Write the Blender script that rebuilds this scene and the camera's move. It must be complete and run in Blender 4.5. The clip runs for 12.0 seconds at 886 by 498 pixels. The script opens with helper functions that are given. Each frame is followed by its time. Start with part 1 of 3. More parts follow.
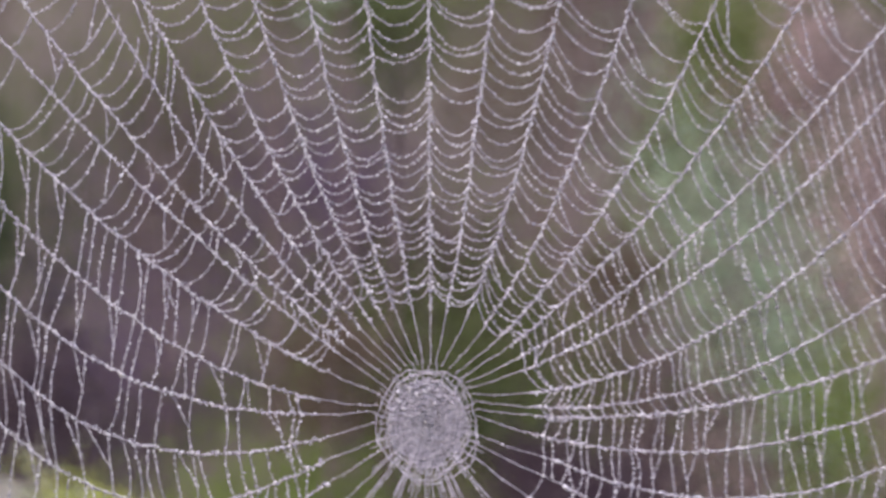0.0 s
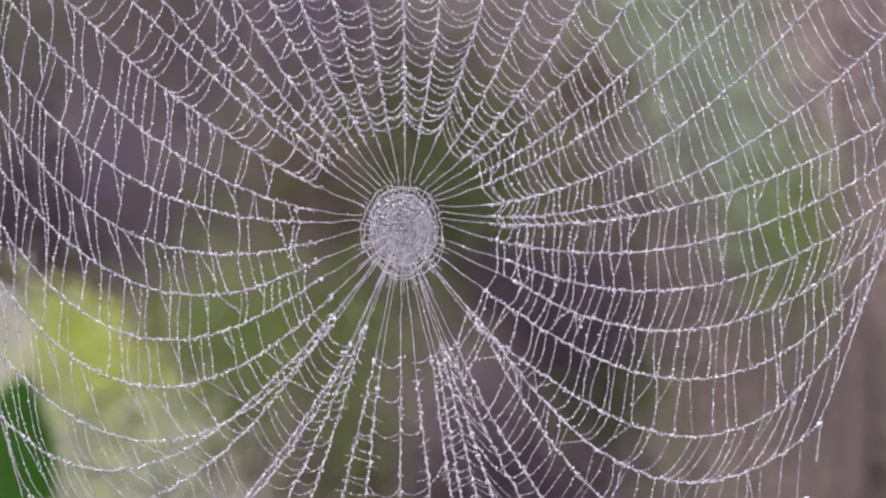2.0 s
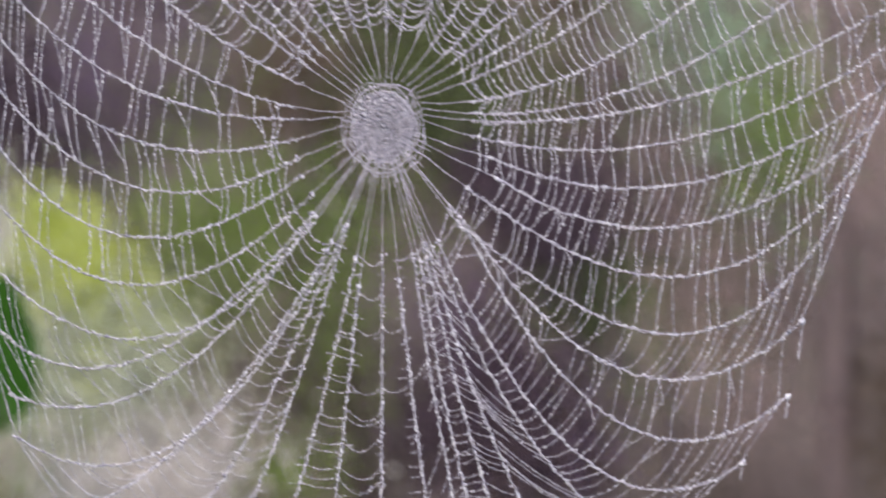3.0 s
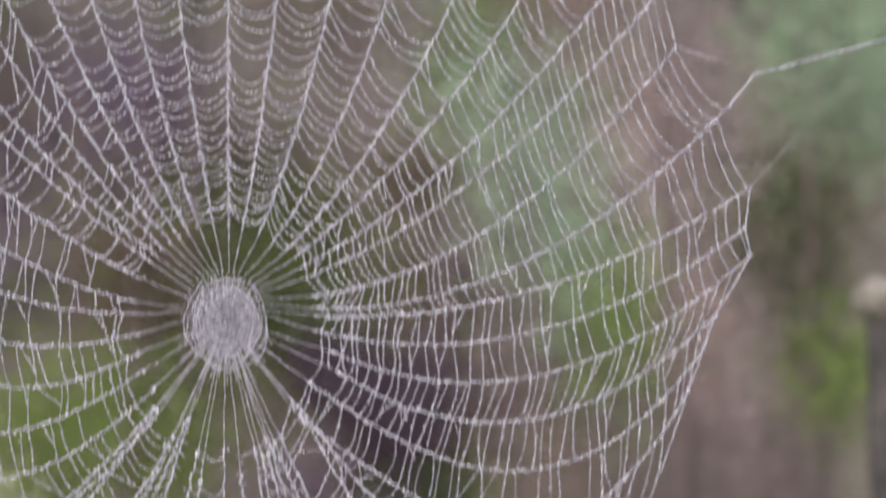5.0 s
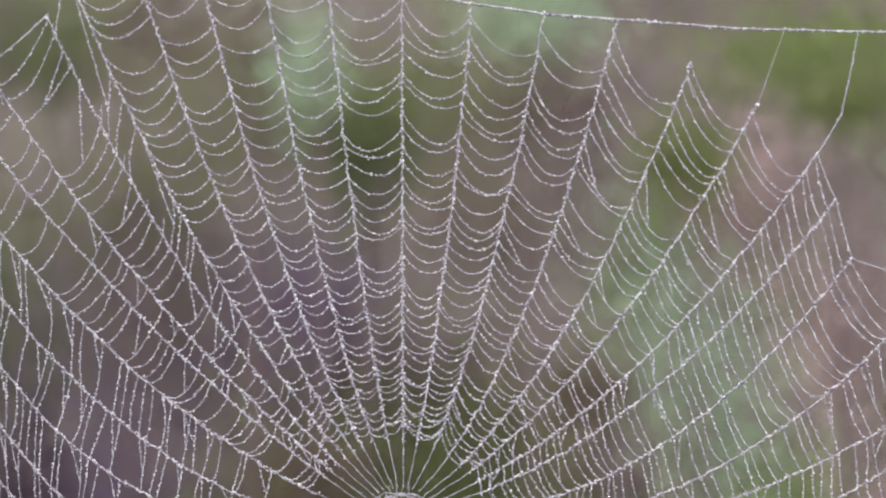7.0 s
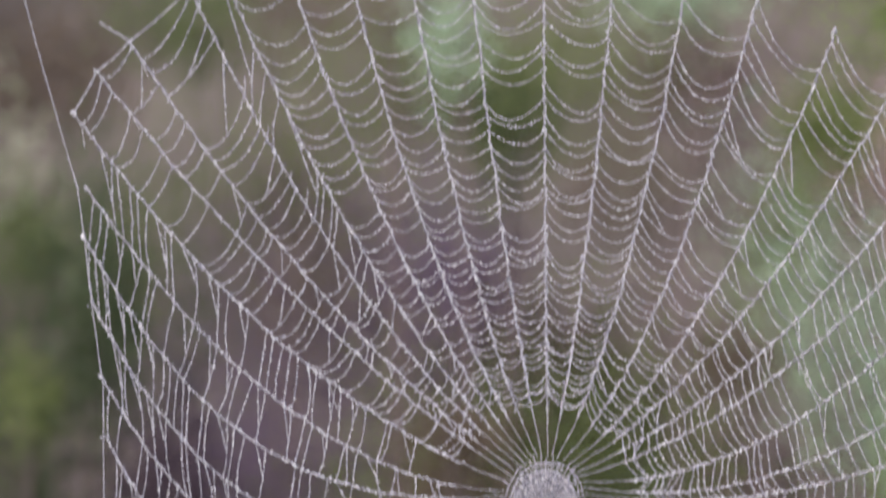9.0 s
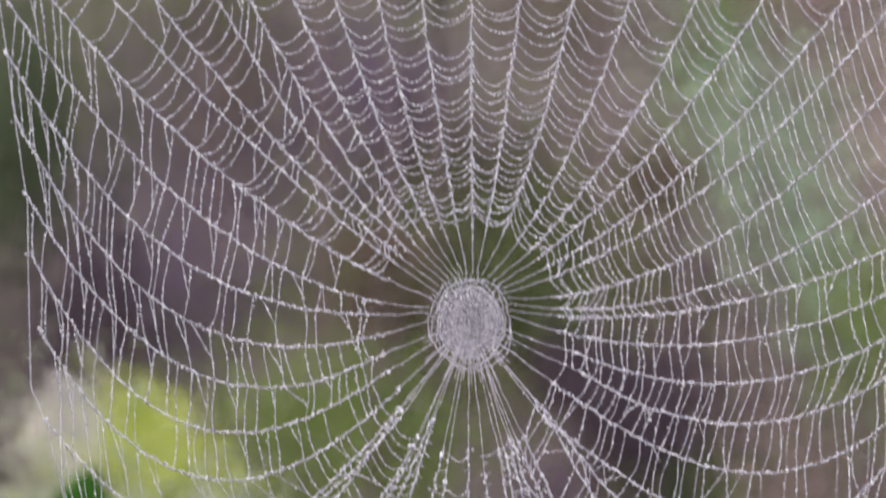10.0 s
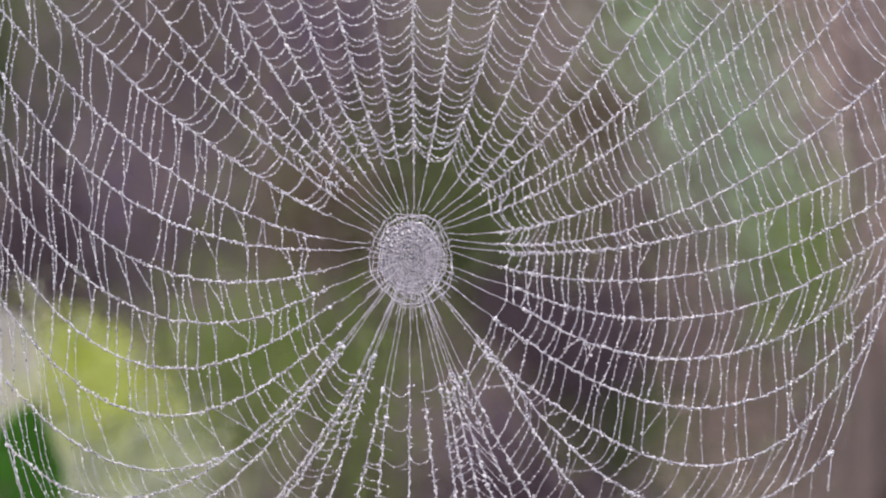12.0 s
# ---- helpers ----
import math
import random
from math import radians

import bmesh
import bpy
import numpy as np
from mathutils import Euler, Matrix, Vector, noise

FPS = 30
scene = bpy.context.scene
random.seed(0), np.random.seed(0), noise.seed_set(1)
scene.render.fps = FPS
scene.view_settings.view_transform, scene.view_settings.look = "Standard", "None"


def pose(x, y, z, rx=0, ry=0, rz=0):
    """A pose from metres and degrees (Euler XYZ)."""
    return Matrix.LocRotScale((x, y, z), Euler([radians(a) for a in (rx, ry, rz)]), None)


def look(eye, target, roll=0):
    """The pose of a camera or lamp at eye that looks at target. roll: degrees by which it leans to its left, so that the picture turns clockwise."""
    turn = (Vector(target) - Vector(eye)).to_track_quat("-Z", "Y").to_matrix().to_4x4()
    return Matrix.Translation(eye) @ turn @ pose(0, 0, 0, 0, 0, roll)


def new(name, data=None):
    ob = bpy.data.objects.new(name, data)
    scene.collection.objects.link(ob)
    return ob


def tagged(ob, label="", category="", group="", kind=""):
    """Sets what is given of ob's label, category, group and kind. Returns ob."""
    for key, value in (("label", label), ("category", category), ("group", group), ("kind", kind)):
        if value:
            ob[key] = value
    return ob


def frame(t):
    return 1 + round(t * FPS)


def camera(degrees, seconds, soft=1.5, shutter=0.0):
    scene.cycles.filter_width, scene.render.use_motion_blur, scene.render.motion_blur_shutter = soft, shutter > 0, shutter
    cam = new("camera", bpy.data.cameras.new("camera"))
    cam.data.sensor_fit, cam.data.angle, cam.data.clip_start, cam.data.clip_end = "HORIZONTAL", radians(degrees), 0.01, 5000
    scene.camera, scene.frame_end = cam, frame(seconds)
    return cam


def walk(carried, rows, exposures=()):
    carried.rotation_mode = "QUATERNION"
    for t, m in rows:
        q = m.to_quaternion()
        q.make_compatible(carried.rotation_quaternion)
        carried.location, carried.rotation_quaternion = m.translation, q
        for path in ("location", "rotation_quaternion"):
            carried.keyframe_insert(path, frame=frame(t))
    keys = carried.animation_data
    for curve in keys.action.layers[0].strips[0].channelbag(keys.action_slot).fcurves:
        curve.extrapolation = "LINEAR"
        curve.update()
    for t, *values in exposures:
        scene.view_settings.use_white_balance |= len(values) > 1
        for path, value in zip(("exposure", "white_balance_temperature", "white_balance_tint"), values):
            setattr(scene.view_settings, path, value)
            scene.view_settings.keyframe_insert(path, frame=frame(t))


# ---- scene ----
# ---------------------------------------------------------------- camera
HUB_Z = 1.2  # height of the web's hub over the ground
cam = camera(20, 12.0, soft=1.15, shutter=0.7)
cam.data.dof.use_dof = True
cam.data.dof.focus_distance = 0.824
cam.data.dof.aperture_fstop = 12.0
EXPOSURE = 0.885
ROWS = [
    (0, pose(0, -0.7287, HUB_Z, 93.796, 0, -0.373)),
    (0.1, pose(0, -0.7471, HUB_Z, 93.783, 0, -0.437)),
    (0.2, pose(0, -0.7730, HUB_Z, 93.231, 0, -0.347)),
    (0.3, pose(0, -0.7973, HUB_Z, 92.846, 0, -0.463)),
    (0.4, pose(0, -0.8194, HUB_Z, 92.074, 0, -0.528)),
    (0.5, pose(0, -0.8387, HUB_Z, 91.676, 0, -0.440)),
    (0.6, pose(0, -0.8631, HUB_Z, 91.417, 0, -0.283)),
    (0.7, pose(0, -0.8785, HUB_Z, 91.121, 0, -0.387)),
    (0.8, pose(0, -0.8890, HUB_Z, 91.069, 0, -0.477)),
    (0.9, pose(0, -0.8935, HUB_Z, 90.889, 0, -0.515)),
    (1.0, pose(0, -0.8980, HUB_Z, 90.812, 0, -0.554)),
    (1.1, pose(0, -0.8980, HUB_Z, 90.631, 0, -0.567)),
    (1.2, pose(0, -0.8980, HUB_Z, 90.573, 0, -0.618)),
    (1.3, pose(0, -0.8980, HUB_Z, 90.374, 0, -0.631)),
    (1.4, pose(0, -0.8980, HUB_Z, 90.026, 0, -0.734)),
    (1.5, pose(0, -0.8980, HUB_Z, 89.704, 0, -0.747)),
    (1.6, pose(0, -0.8980, HUB_Z, 89.369, 0, -0.863)),
    (1.7, pose(0, -0.8953, HUB_Z, 89.253, 0, -0.799)),
    (1.8, pose(0, -0.8935, HUB_Z, 89.472, 0, -0.696)),
    (1.9, pose(0, -0.8926, HUB_Z, 89.446, 0, -0.786)),
    (2.0, pose(0, -0.8926, HUB_Z, 89.420, 0, -0.940)),
    (2.1, pose(0, -0.8890, HUB_Z, 88.956, 0, -0.902)),
    (2.2, pose(0, -0.8890, HUB_Z, 88.415, 0, -1.069)),
    (2.3, pose(0, -0.8890, HUB_Z, 88.016, 0, -1.120)),
    (2.4, pose(0, -0.8890, HUB_Z, 87.656, 0, -1.287)),
    (2.5, pose(0, -0.8890, HUB_Z, 87.530, 0, -1.015)),
    (2.6, pose(0, -0.8890, HUB_Z, 87.605, 0, -0.566)),
    (2.7, pose(0, -0.8890, HUB_Z, 87.283, 0, -0.798)),
    (2.8, pose(0, -0.8890, HUB_Z, 87.193, 0, -1.017)),
    (2.9, pose(0, -0.8890, HUB_Z, 87.232, 0, -1.248)),
    (3.0, pose(0, -0.8890, HUB_Z, 87.070, 0, -1.357)),
    (3.1, pose(0, -0.8890, HUB_Z, 87.013, 0, -1.878)),
    (3.2, pose(0, -0.8890, HUB_Z, 86.975, 0, -2.315)),
    (4.8, pose(0, -0.8890, HUB_Z, 90.619, 0, -4.821)),
    (4.9, pose(0, -0.8890, HUB_Z, 91.069, 0, -4.871)),
    (5, pose(0, -0.8890, HUB_Z, 91.501, 0, -4.947)),
    (5.1, pose(0, -0.8890, HUB_Z, 92.151, 0, -4.920)),
    (5.2, pose(0, -0.8890, HUB_Z, 92.640, 0, -4.841)),
    (5.3, pose(0, -0.8890, HUB_Z, 92.862, 0, -4.905)),
    (5.4, pose(0, -0.8890, HUB_Z, 93.090, 0, -4.993)),
    (5.5, pose(0, -0.8890, HUB_Z, 93.130, -0.15, -4.908)),
    (5.6, pose(0, -0.8890, HUB_Z, 93.411, 0, -4.659)),
    (5.7, pose(0, -0.8890, HUB_Z, 93.911, 0, -4.337)),
    (5.8, pose(0, -0.8890, HUB_Z, 94.334, 0, -4.258)),
    (5.9, pose(0, -0.8890, HUB_Z, 94.514, 0, -4.180)),
    (6, pose(0, -0.8890, HUB_Z, 94.706, 0, -4.103)),
    (6.1, pose(0, -0.8890, HUB_Z, 94.808, 0, -3.795)),
    (6.2, pose(0, -0.8890, HUB_Z, 95.000, 0, -3.475)),
    (6.3, pose(0, -0.8890, HUB_Z, 95.192, 0, -2.962)),
    (6.4, pose(0, -0.8890, HUB_Z, 95.537, 0, -2.589)),
    (6.5, pose(0, -0.8890, HUB_Z, 95.639, 0, -2.038)),
    (6.7, pose(0, -0.8890, HUB_Z, 96.123, 0, -1.435)),
    (7, pose(0, -0.8890, HUB_Z, 96.391, 0, -0.973)),
    (7.2, pose(0, -0.8890, HUB_Z, 96.429, 0, -0.858)),
    (8.1, pose(0, -0.8890, HUB_Z, 96.683, 0, 0.397)),
    (8.8, pose(0, -0.8890, HUB_Z, 96.429, 0, 1.818)),
    (8.9, pose(0, -0.8890, HUB_Z, 95.996, 0, 2.062)),
    (9, pose(0, -0.8890, HUB_Z, 95.693, 0, 2.308)),
    (9.1, pose(0, -0.8890, HUB_Z, 95.205, 0, 2.142)),
    (9.2, pose(0, -0.8890, HUB_Z, 95.077, 0, 2.181)),
    (9.3, pose(0, -0.8890, HUB_Z, 94.552, 0, 2.106)),
    (9.4, pose(0, -0.8890, HUB_Z, 94.073, 0, 1.678)),
    (9.5, pose(0, -0.8890, HUB_Z, 94.075, 0, 1.452)),
    (9.6, pose(0, -0.8890, HUB_Z, 93.385, 0, 1.119)),
    (9.7, pose(0, -0.8890, HUB_Z, 93.025, 0, 0.643)),
    (9.8, pose(0, -0.8890, HUB_Z, 92.434, 0, 0.605)),
    (9.9, pose(0, -0.8890, HUB_Z, 91.971, 0, 0.618)),
    (10, pose(0, -0.8890, HUB_Z, 91.520, 0, 0.605)),
    (10.1, pose(0, -0.8890, HUB_Z, 91.353, 0, 0.554)),
    (10.2, pose(0, -0.8890, HUB_Z, 91.276, 0, 0.554)),
    (10.3, pose(0, -0.8890, HUB_Z, 91.250, 0, 0.541)),
    (10.4, pose(0, -0.8890, HUB_Z, 91.198, 0, 0.605)),
    (10.5, pose(0, -0.8890, HUB_Z, 91.103, 0, 0.271)),
    (10.6, pose(0, -0.8890, HUB_Z, 91.095, 0, -0.052)),
    (10.7, pose(0, -0.8890, HUB_Z, 90.992, 0, -0.469)),
    (10.8, pose(0, -0.8890, HUB_Z, 90.825, 0, -0.825)),
    (10.9, pose(0, -0.8890, HUB_Z, 90.760, 0, -0.902)),
    (11, pose(0, -0.8890, HUB_Z, 90.722, 0, -0.876)),
    (11.1, pose(0, -0.8890, HUB_Z, 90.554, 0, -0.838)),
    (11.2, pose(0, -0.8890, HUB_Z, 90.232, 0, -0.812)),
    (11.3, pose(0, -0.8890, HUB_Z, 90.026, 0, -0.799)),
    (11.4, pose(0, -0.8890, HUB_Z, 89.858, 0, -0.722)),
    (11.5, pose(0, -0.8890, HUB_Z, 89.800, 0, -0.676)),
    (11.6, pose(0, -0.8890, HUB_Z, 89.665, 0, -0.644)),
    (11.7, pose(0, -0.8890, HUB_Z, 89.549, 0, -0.683)),
    (11.8, pose(0, -0.8890, HUB_Z, 89.832, 0, -0.760)),
    (11.9, pose(0, -0.8890, HUB_Z, 89.974, 0, -0.773)),
    (12, pose(0, -0.8890, HUB_Z, 90.052, 0, -0.734)),
]
walk(cam, ROWS, exposures=[(0, EXPOSURE - 0.15, 6680, 26), (1.2, EXPOSURE - 0.05, 6620, 25), (3, EXPOSURE, 6600, 20), (5, EXPOSURE - 0.01, 6780, 17), (12, EXPOSURE - 0.01, 6730, 19)])

# ---------------------------------------------------------------- light
world = bpy.data.worlds.new("sky")
scene.world = world
world.use_nodes = True
wn = world.node_tree.nodes
sky = wn.new("ShaderNodeTexSky")
sky.sky_type, sky.sun_disc = "NISHITA", False
sky.sun_elevation, sky.sun_rotation = radians(48), radians(205)
world.node_tree.links.new(sky.outputs[0], wn["Background"].inputs[0])
wn["Background"].inputs[1].default_value = 0.15
sun = new("sun", bpy.data.lights.new("sun", "SUN"))
sun.data.energy, sun.data.angle, sun.data.color = 2.0, radians(10), (1.0, 0.92, 0.84)
sun.matrix_world = look((-1.7, -3.6, 5.6), (0, 0, HUB_Z))


# ---------------------------------------------------------------- materials
def mat(name, rough=0.6):
    m = bpy.data.materials.new(name)
    m.use_nodes = True
    b = m.node_tree.nodes["Principled BSDF"]
    b.inputs["Roughness"].default_value = rough
    return m, m.node_tree.nodes, m.node_tree.links, b


def ramp(nodes, stops):
    r = nodes.new("ShaderNodeValToRGB")
    e = r.color_ramp.elements
    while len(e) < len(stops):
        e.new(0.5)
    for k, (p, c) in enumerate(stops):
        e[k].position, e[k].color = p, (*c, 1)
    return r


def silk_material():
    m, n, l, b = mat("silk", 0.35)
    geo = n.new("ShaderNodeTexCoord")
    tex = n.new("ShaderNodeTexNoise")
    tex.inputs["Scale"].default_value = 900
    l.new(geo.outputs["Object"], tex.inputs["Vector"])
    r = ramp(n, [(0.3, (0.3, 0.28, 0.315)), (0.7, (0.48, 0.455, 0.5))])
    l.new(tex.outputs["Fac"], r.inputs[0])
    l.new(r.outputs[0], b.inputs["Base Color"])
    b.inputs["Specular IOR Level"].default_value = 0.6
    return m


def dew_material():
    m, n, l, b = mat("dew", 0.04)
    g = n.new("ShaderNodeNewGeometry")
    r = ramp(n, [(0.0, (0.3, 0.28, 0.32)), (0.35, (0.55, 0.52, 0.58)), (0.6, (0.82, 0.795, 0.835)), (0.85, (0.94, 0.925, 0.935))])
    l.new(g.outputs["Random Per Island"], r.inputs[0])
    l.new(r.outputs[0], b.inputs["Base Color"])
    b.inputs["IOR"].default_value = 1.4
    b.inputs["Transmission Weight"].default_value = 0.35
    b.inputs["Specular IOR Level"].default_value = 0.8
    return m


def leaf_material(name, dark, mid, light, rough=0.6, sheer=0.3):
    """Leaves that differ from one to the next, with veins and blotches of their own."""
    m, n, l, b = mat(name, rough)
    g = n.new("ShaderNodeNewGeometry")
    tc = n.new("ShaderNodeTexCoord")
    tex = n.new("ShaderNodeTexNoise")
    tex.inputs["Scale"].default_value, tex.inputs["Detail"].default_value = 9, 4
    l.new(tc.outputs["Object"], tex.inputs["Vector"])
    mix = n.new("ShaderNodeMath")
    mix.operation = "MULTIPLY_ADD"
    mix.inputs[1].default_value = 0.4
    half = n.new("ShaderNodeMath")
    half.operation = "MULTIPLY"
    half.inputs[1].default_value = 0.6
    l.new(g.outputs["Random Per Island"], mix.inputs[0])
    l.new(tex.outputs["Fac"], half.inputs[0])
    l.new(half.outputs[0], mix.inputs[2])
    r = ramp(n, [(0.0, dark), (0.5, mid), (1.0, light)])
    l.new(mix.outputs[0], r.inputs[0])
    l.new(r.outputs[0], b.inputs["Base Color"])
    tr = n.new("ShaderNodeBsdfTranslucent")
    l.new(r.outputs[0], tr.inputs["Color"])
    ms = n.new("ShaderNodeMixShader")
    ms.inputs[0].default_value = sheer
    l.new(b.outputs[0], ms.inputs[1])
    l.new(tr.outputs[0], ms.inputs[2])
    l.new(ms.outputs[0], n["Material Output"].inputs["Surface"])
    return m


def mottled(name, stops, scale, fine, rough=0.9):
    m, n, l, b = mat(name, rough)
    tc = n.new("ShaderNodeTexCoord")
    a = n.new("ShaderNodeTexNoise")
    a.inputs["Scale"].default_value, a.inputs["Detail"].default_value = scale, 3
    c = n.new("ShaderNodeTexNoise")
    c.inputs["Scale"].default_value, c.inputs["Detail"].default_value = fine, 5
    mx = n.new("ShaderNodeMix")
    mx.inputs[0].default_value = 0.14
    for t in (a, c):
        l.new(tc.outputs["Object"], t.inputs["Vector"])
    l.new(a.outputs["Fac"], mx.inputs[2])
    l.new(c.outputs["Fac"], mx.inputs[3])
    r = ramp(n, stops)
    l.new(mx.outputs[0], r.inputs[0])
    l.new(r.outputs[0], b.inputs["Base Color"])
    bp = n.new("ShaderNodeBump")
    bp.inputs["Strength"].default_value, bp.inputs["Distance"].default_value = 0.5, 0.01
    l.new(c.outputs["Fac"], bp.inputs["Height"])
    l.new(bp.outputs[0], b.inputs["Normal"])
    return m


SILK = silk_material()
MAT = mottled("hub_silk", [(0.3, (0.15, 0.145, 0.165)), (0.5, (0.235, 0.23, 0.25)), (0.7, (0.36, 0.35, 0.38))], 420, 1600, 0.5)
DEW = dew_material()
BANK = mottled("bank_foliage", [(0.36, (0.094, 0.076, 0.069)), (0.5, (0.125, 0.105, 0.092)), (0.62, (0.108, 0.11, 0.068))], 1.5, 14)
EARTH = mottled("meadow_soil", [(0.3, (0.05, 0.06, 0.025)), (0.5, (0.09, 0.1, 0.04)), (0.7, (0.13, 0.11, 0.07))], 0.8, 25)
BARK = mottled("dark_bark", [(0.3, (0.03, 0.027, 0.025)), (0.55, (0.07, 0.062, 0.055)), (0.75, (0.14, 0.125, 0.11))], 40, 250)
WOOD_END = mottled("pale_wood", [(0.3, (0.14, 0.125, 0.1)), (0.6, (0.28, 0.25, 0.2))], 60, 300)
MAUVE = leaf_material("withered_mauve_leaf", (0.105, 0.073, 0.07), (0.196, 0.143, 0.137), (0.285, 0.218, 0.203))
PINK = leaf_material("faded_pink_leaf", (0.25, 0.175, 0.152), (0.4, 0.294, 0.273), (0.512, 0.4, 0.375))
# near-black purple: the shade of these shrubs is painted into the leaf colour
DARK = leaf_material("shade_dark_purple_leaf", (0.02, 0.01, 0.016), (0.047, 0.026, 0.038), (0.082, 0.05, 0.069))
OLIVE = leaf_material("olive_leaf", (0.046, 0.057, 0.017), (0.086, 0.115, 0.032), (0.149, 0.178, 0.057))
GREEN = leaf_material("fresh_green_leaf", (0.077, 0.116, 0.022), (0.143, 0.209, 0.04), (0.231, 0.297, 0.072))
SAGE = leaf_material("grey_green_leaf", (0.175, 0.25, 0.145), (0.295, 0.4, 0.245), (0.44, 0.545, 0.375))
VIVID = leaf_material("vivid_green_leaf", (0.018, 0.075, 0.006), (0.034, 0.13, 0.01), (0.055, 0.19, 0.02), 0.45)
LIME = leaf_material("yellow_green_leaf", (0.32, 0.385, 0.062), (0.44, 0.505, 0.095), (0.55, 0.6, 0.17), 0.4)
PALE = leaf_material("pale_cream_petal", (0.418, 0.385, 0.33), (0.572, 0.528, 0.473), (0.726, 0.671, 0.616))
GRASS = leaf_material("grassy_green_leaf", (0.078, 0.101, 0.025), (0.123, 0.157, 0.04), (0.179, 0.213, 0.067))
RUST = leaf_material("withered_brown_leaf", (0.06, 0.04, 0.026), (0.104, 0.074, 0.047), (0.15, 0.112, 0.078))
WAN = leaf_material("pale_green_leaf", (0.345, 0.391, 0.23), (0.483, 0.517, 0.345), (0.598, 0.632, 0.46))
PLUM = leaf_material("dusky_purple_leaf", (0.068, 0.042, 0.075), (0.112, 0.07, 0.124), (0.168, 0.115, 0.18))
BLUSH = leaf_material("pale_rosy_petal", (0.324, 0.24, 0.222), (0.456, 0.354, 0.336), (0.576, 0.468, 0.444))
# deep green that also carries the painted-in shade of the darker shrubs
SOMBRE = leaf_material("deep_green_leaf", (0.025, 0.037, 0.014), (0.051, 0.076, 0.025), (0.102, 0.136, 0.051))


# ---------------------------------------------------------------- mesh helpers
def mesh_from(name, verts, faces, material, smooth=True):
    me = bpy.data.meshes.new(name)
    me.from_pydata(verts, [], faces)
    me.materials.append(material)
    if smooth:
        me.shade_smooth()
    return me


def part(name, me, parent, label="", kind=""):
    ob = new(name, me)
    ob.parent = parent
    return tagged(ob, label=label, kind=kind)


def empty(name, x, y, z):
    ob = new(name)
    ob.empty_display_size = 0.02
    ob.location = (x, y, z)
    return ob


def tube_arrays(pts, radii, sides=5):
    """A tube round a line of points, as arrays of vertices and of faces."""
    p = np.asarray(pts, float)
    r = np.broadcast_to(np.asarray(radii, float), (len(p),))
    d = np.gradient(p, axis=0)
    d /= np.linalg.norm(d, axis=1)[:, None] + 1e-12
    up = np.where(np.abs(d[:, 1:2]) > 0.9, (1.0, 0, 0), (0.0, 1, 0))
    a = np.cross(d, up)
    a /= np.linalg.norm(a, axis=1)[:, None] + 1e-12
    b = np.cross(d, a)
    ang = np.arange(sides) * 2 * np.pi / sides
    ring = a[:, None] * np.cos(ang)[None, :, None] + b[:, None] * np.sin(ang)[None, :, None]
    v = (p[:, None] + ring * r[:, None, None]).reshape(-1, 3)
    i = np.arange(len(p) - 1)[:, None] * sides
    k = np.arange(sides)[None]
    q = np.stack([i + k, i + (k + 1) % sides, i + sides + (k + 1) % sides, i + sides + k], -1).reshape(-1, 4)
    return v, q


def joined(chunks):
    vs, fs, n = [], [], 0
    for v, f in chunks:
        vs.append(v)
        fs.append(f + n)
        n += len(v)
    return np.concatenate(vs), np.concatenate(fs)


def icosahedron():
    bm = bmesh.new()
    bmesh.ops.create_icosphere(bm, subdivisions=1, radius=1)
    v = np.array([x.co[:] for x in bm.verts])
    f = np.array([[x.index for x in y.verts] for y in bm.faces])
    bm.free()
    return v, f


ICO_V, ICO_F = icosahedron()
rng = np.random.default_rng(7)


def beads(pts, radii):
    """Water drops at points; slightly long, each turned its own way."""
    p, r = np.asarray(pts, float), np.asarray(radii, float)
    squash = rng.uniform(0.7, 1.3, (len(p), 1, 3))
    v = (p[:, None] + ICO_V[None] * squash * r[:, None, None]).reshape(-1, 3)
    f = (ICO_F[None] + 12 * np.arange(len(p))[:, None, None]).reshape(-1, 3)
    return v, f


def along(pts, step, jitter=0.35):
    """Points spaced about one step apart on a line."""
    p = np.asarray(pts, float)
    s = np.concatenate([[0], np.cumsum(np.linalg.norm(np.diff(p, axis=0), axis=1))])
    n = max(2, int(s[-1] / step))
    at = (np.arange(n) + 0.5 + rng.uniform(-jitter, jitter, n)) * s[-1] / n
    return np.stack([np.interp(at, s, p[:, k]) for k in range(3)], 1)


MM = 0.001


# ---------------------------------------------------------------- the spider web
# Threads are given in millimetres from the hub, across and up.
# A radius: where its free stretch by the hub ends, where it meets the frame, and how far its weight of dew lets it sag.
UPPER_RIGHT = [(1.2, 15.0, 0.2, 193.2, 4.0), (2.4, 14.8, 25.6, 188.2, 21.0), (4.4, 14.4, 51.6, 184.4, 23.0),
         (6.4, 13.6, 77.6, 181.2, 25.0), (8.4, 12.4, 104.4, 166.8, 22.0), (10.0, 11.0, 128.0, 151.8, 18.0),
         (11.4, 9.6, 149.6, 134.2, 17.0), (12.4, 8.0, 156.0, 117.6, 17.6)]
RIGHT = [(13.2, 6.4, 161.4, 96.6, 24.8), (14.0, 4.4, 180.0, 75.0, 25.0), (14.4, 2.0, 187.2, 45.8, 17.6),
         (14.4, 0.0, 185.2, 30.8, 23.6), (38.0, -13.0, 187.2, 21.5, 25.5), (41.0, -20.8, 174.2, -0.7, 26.6)]
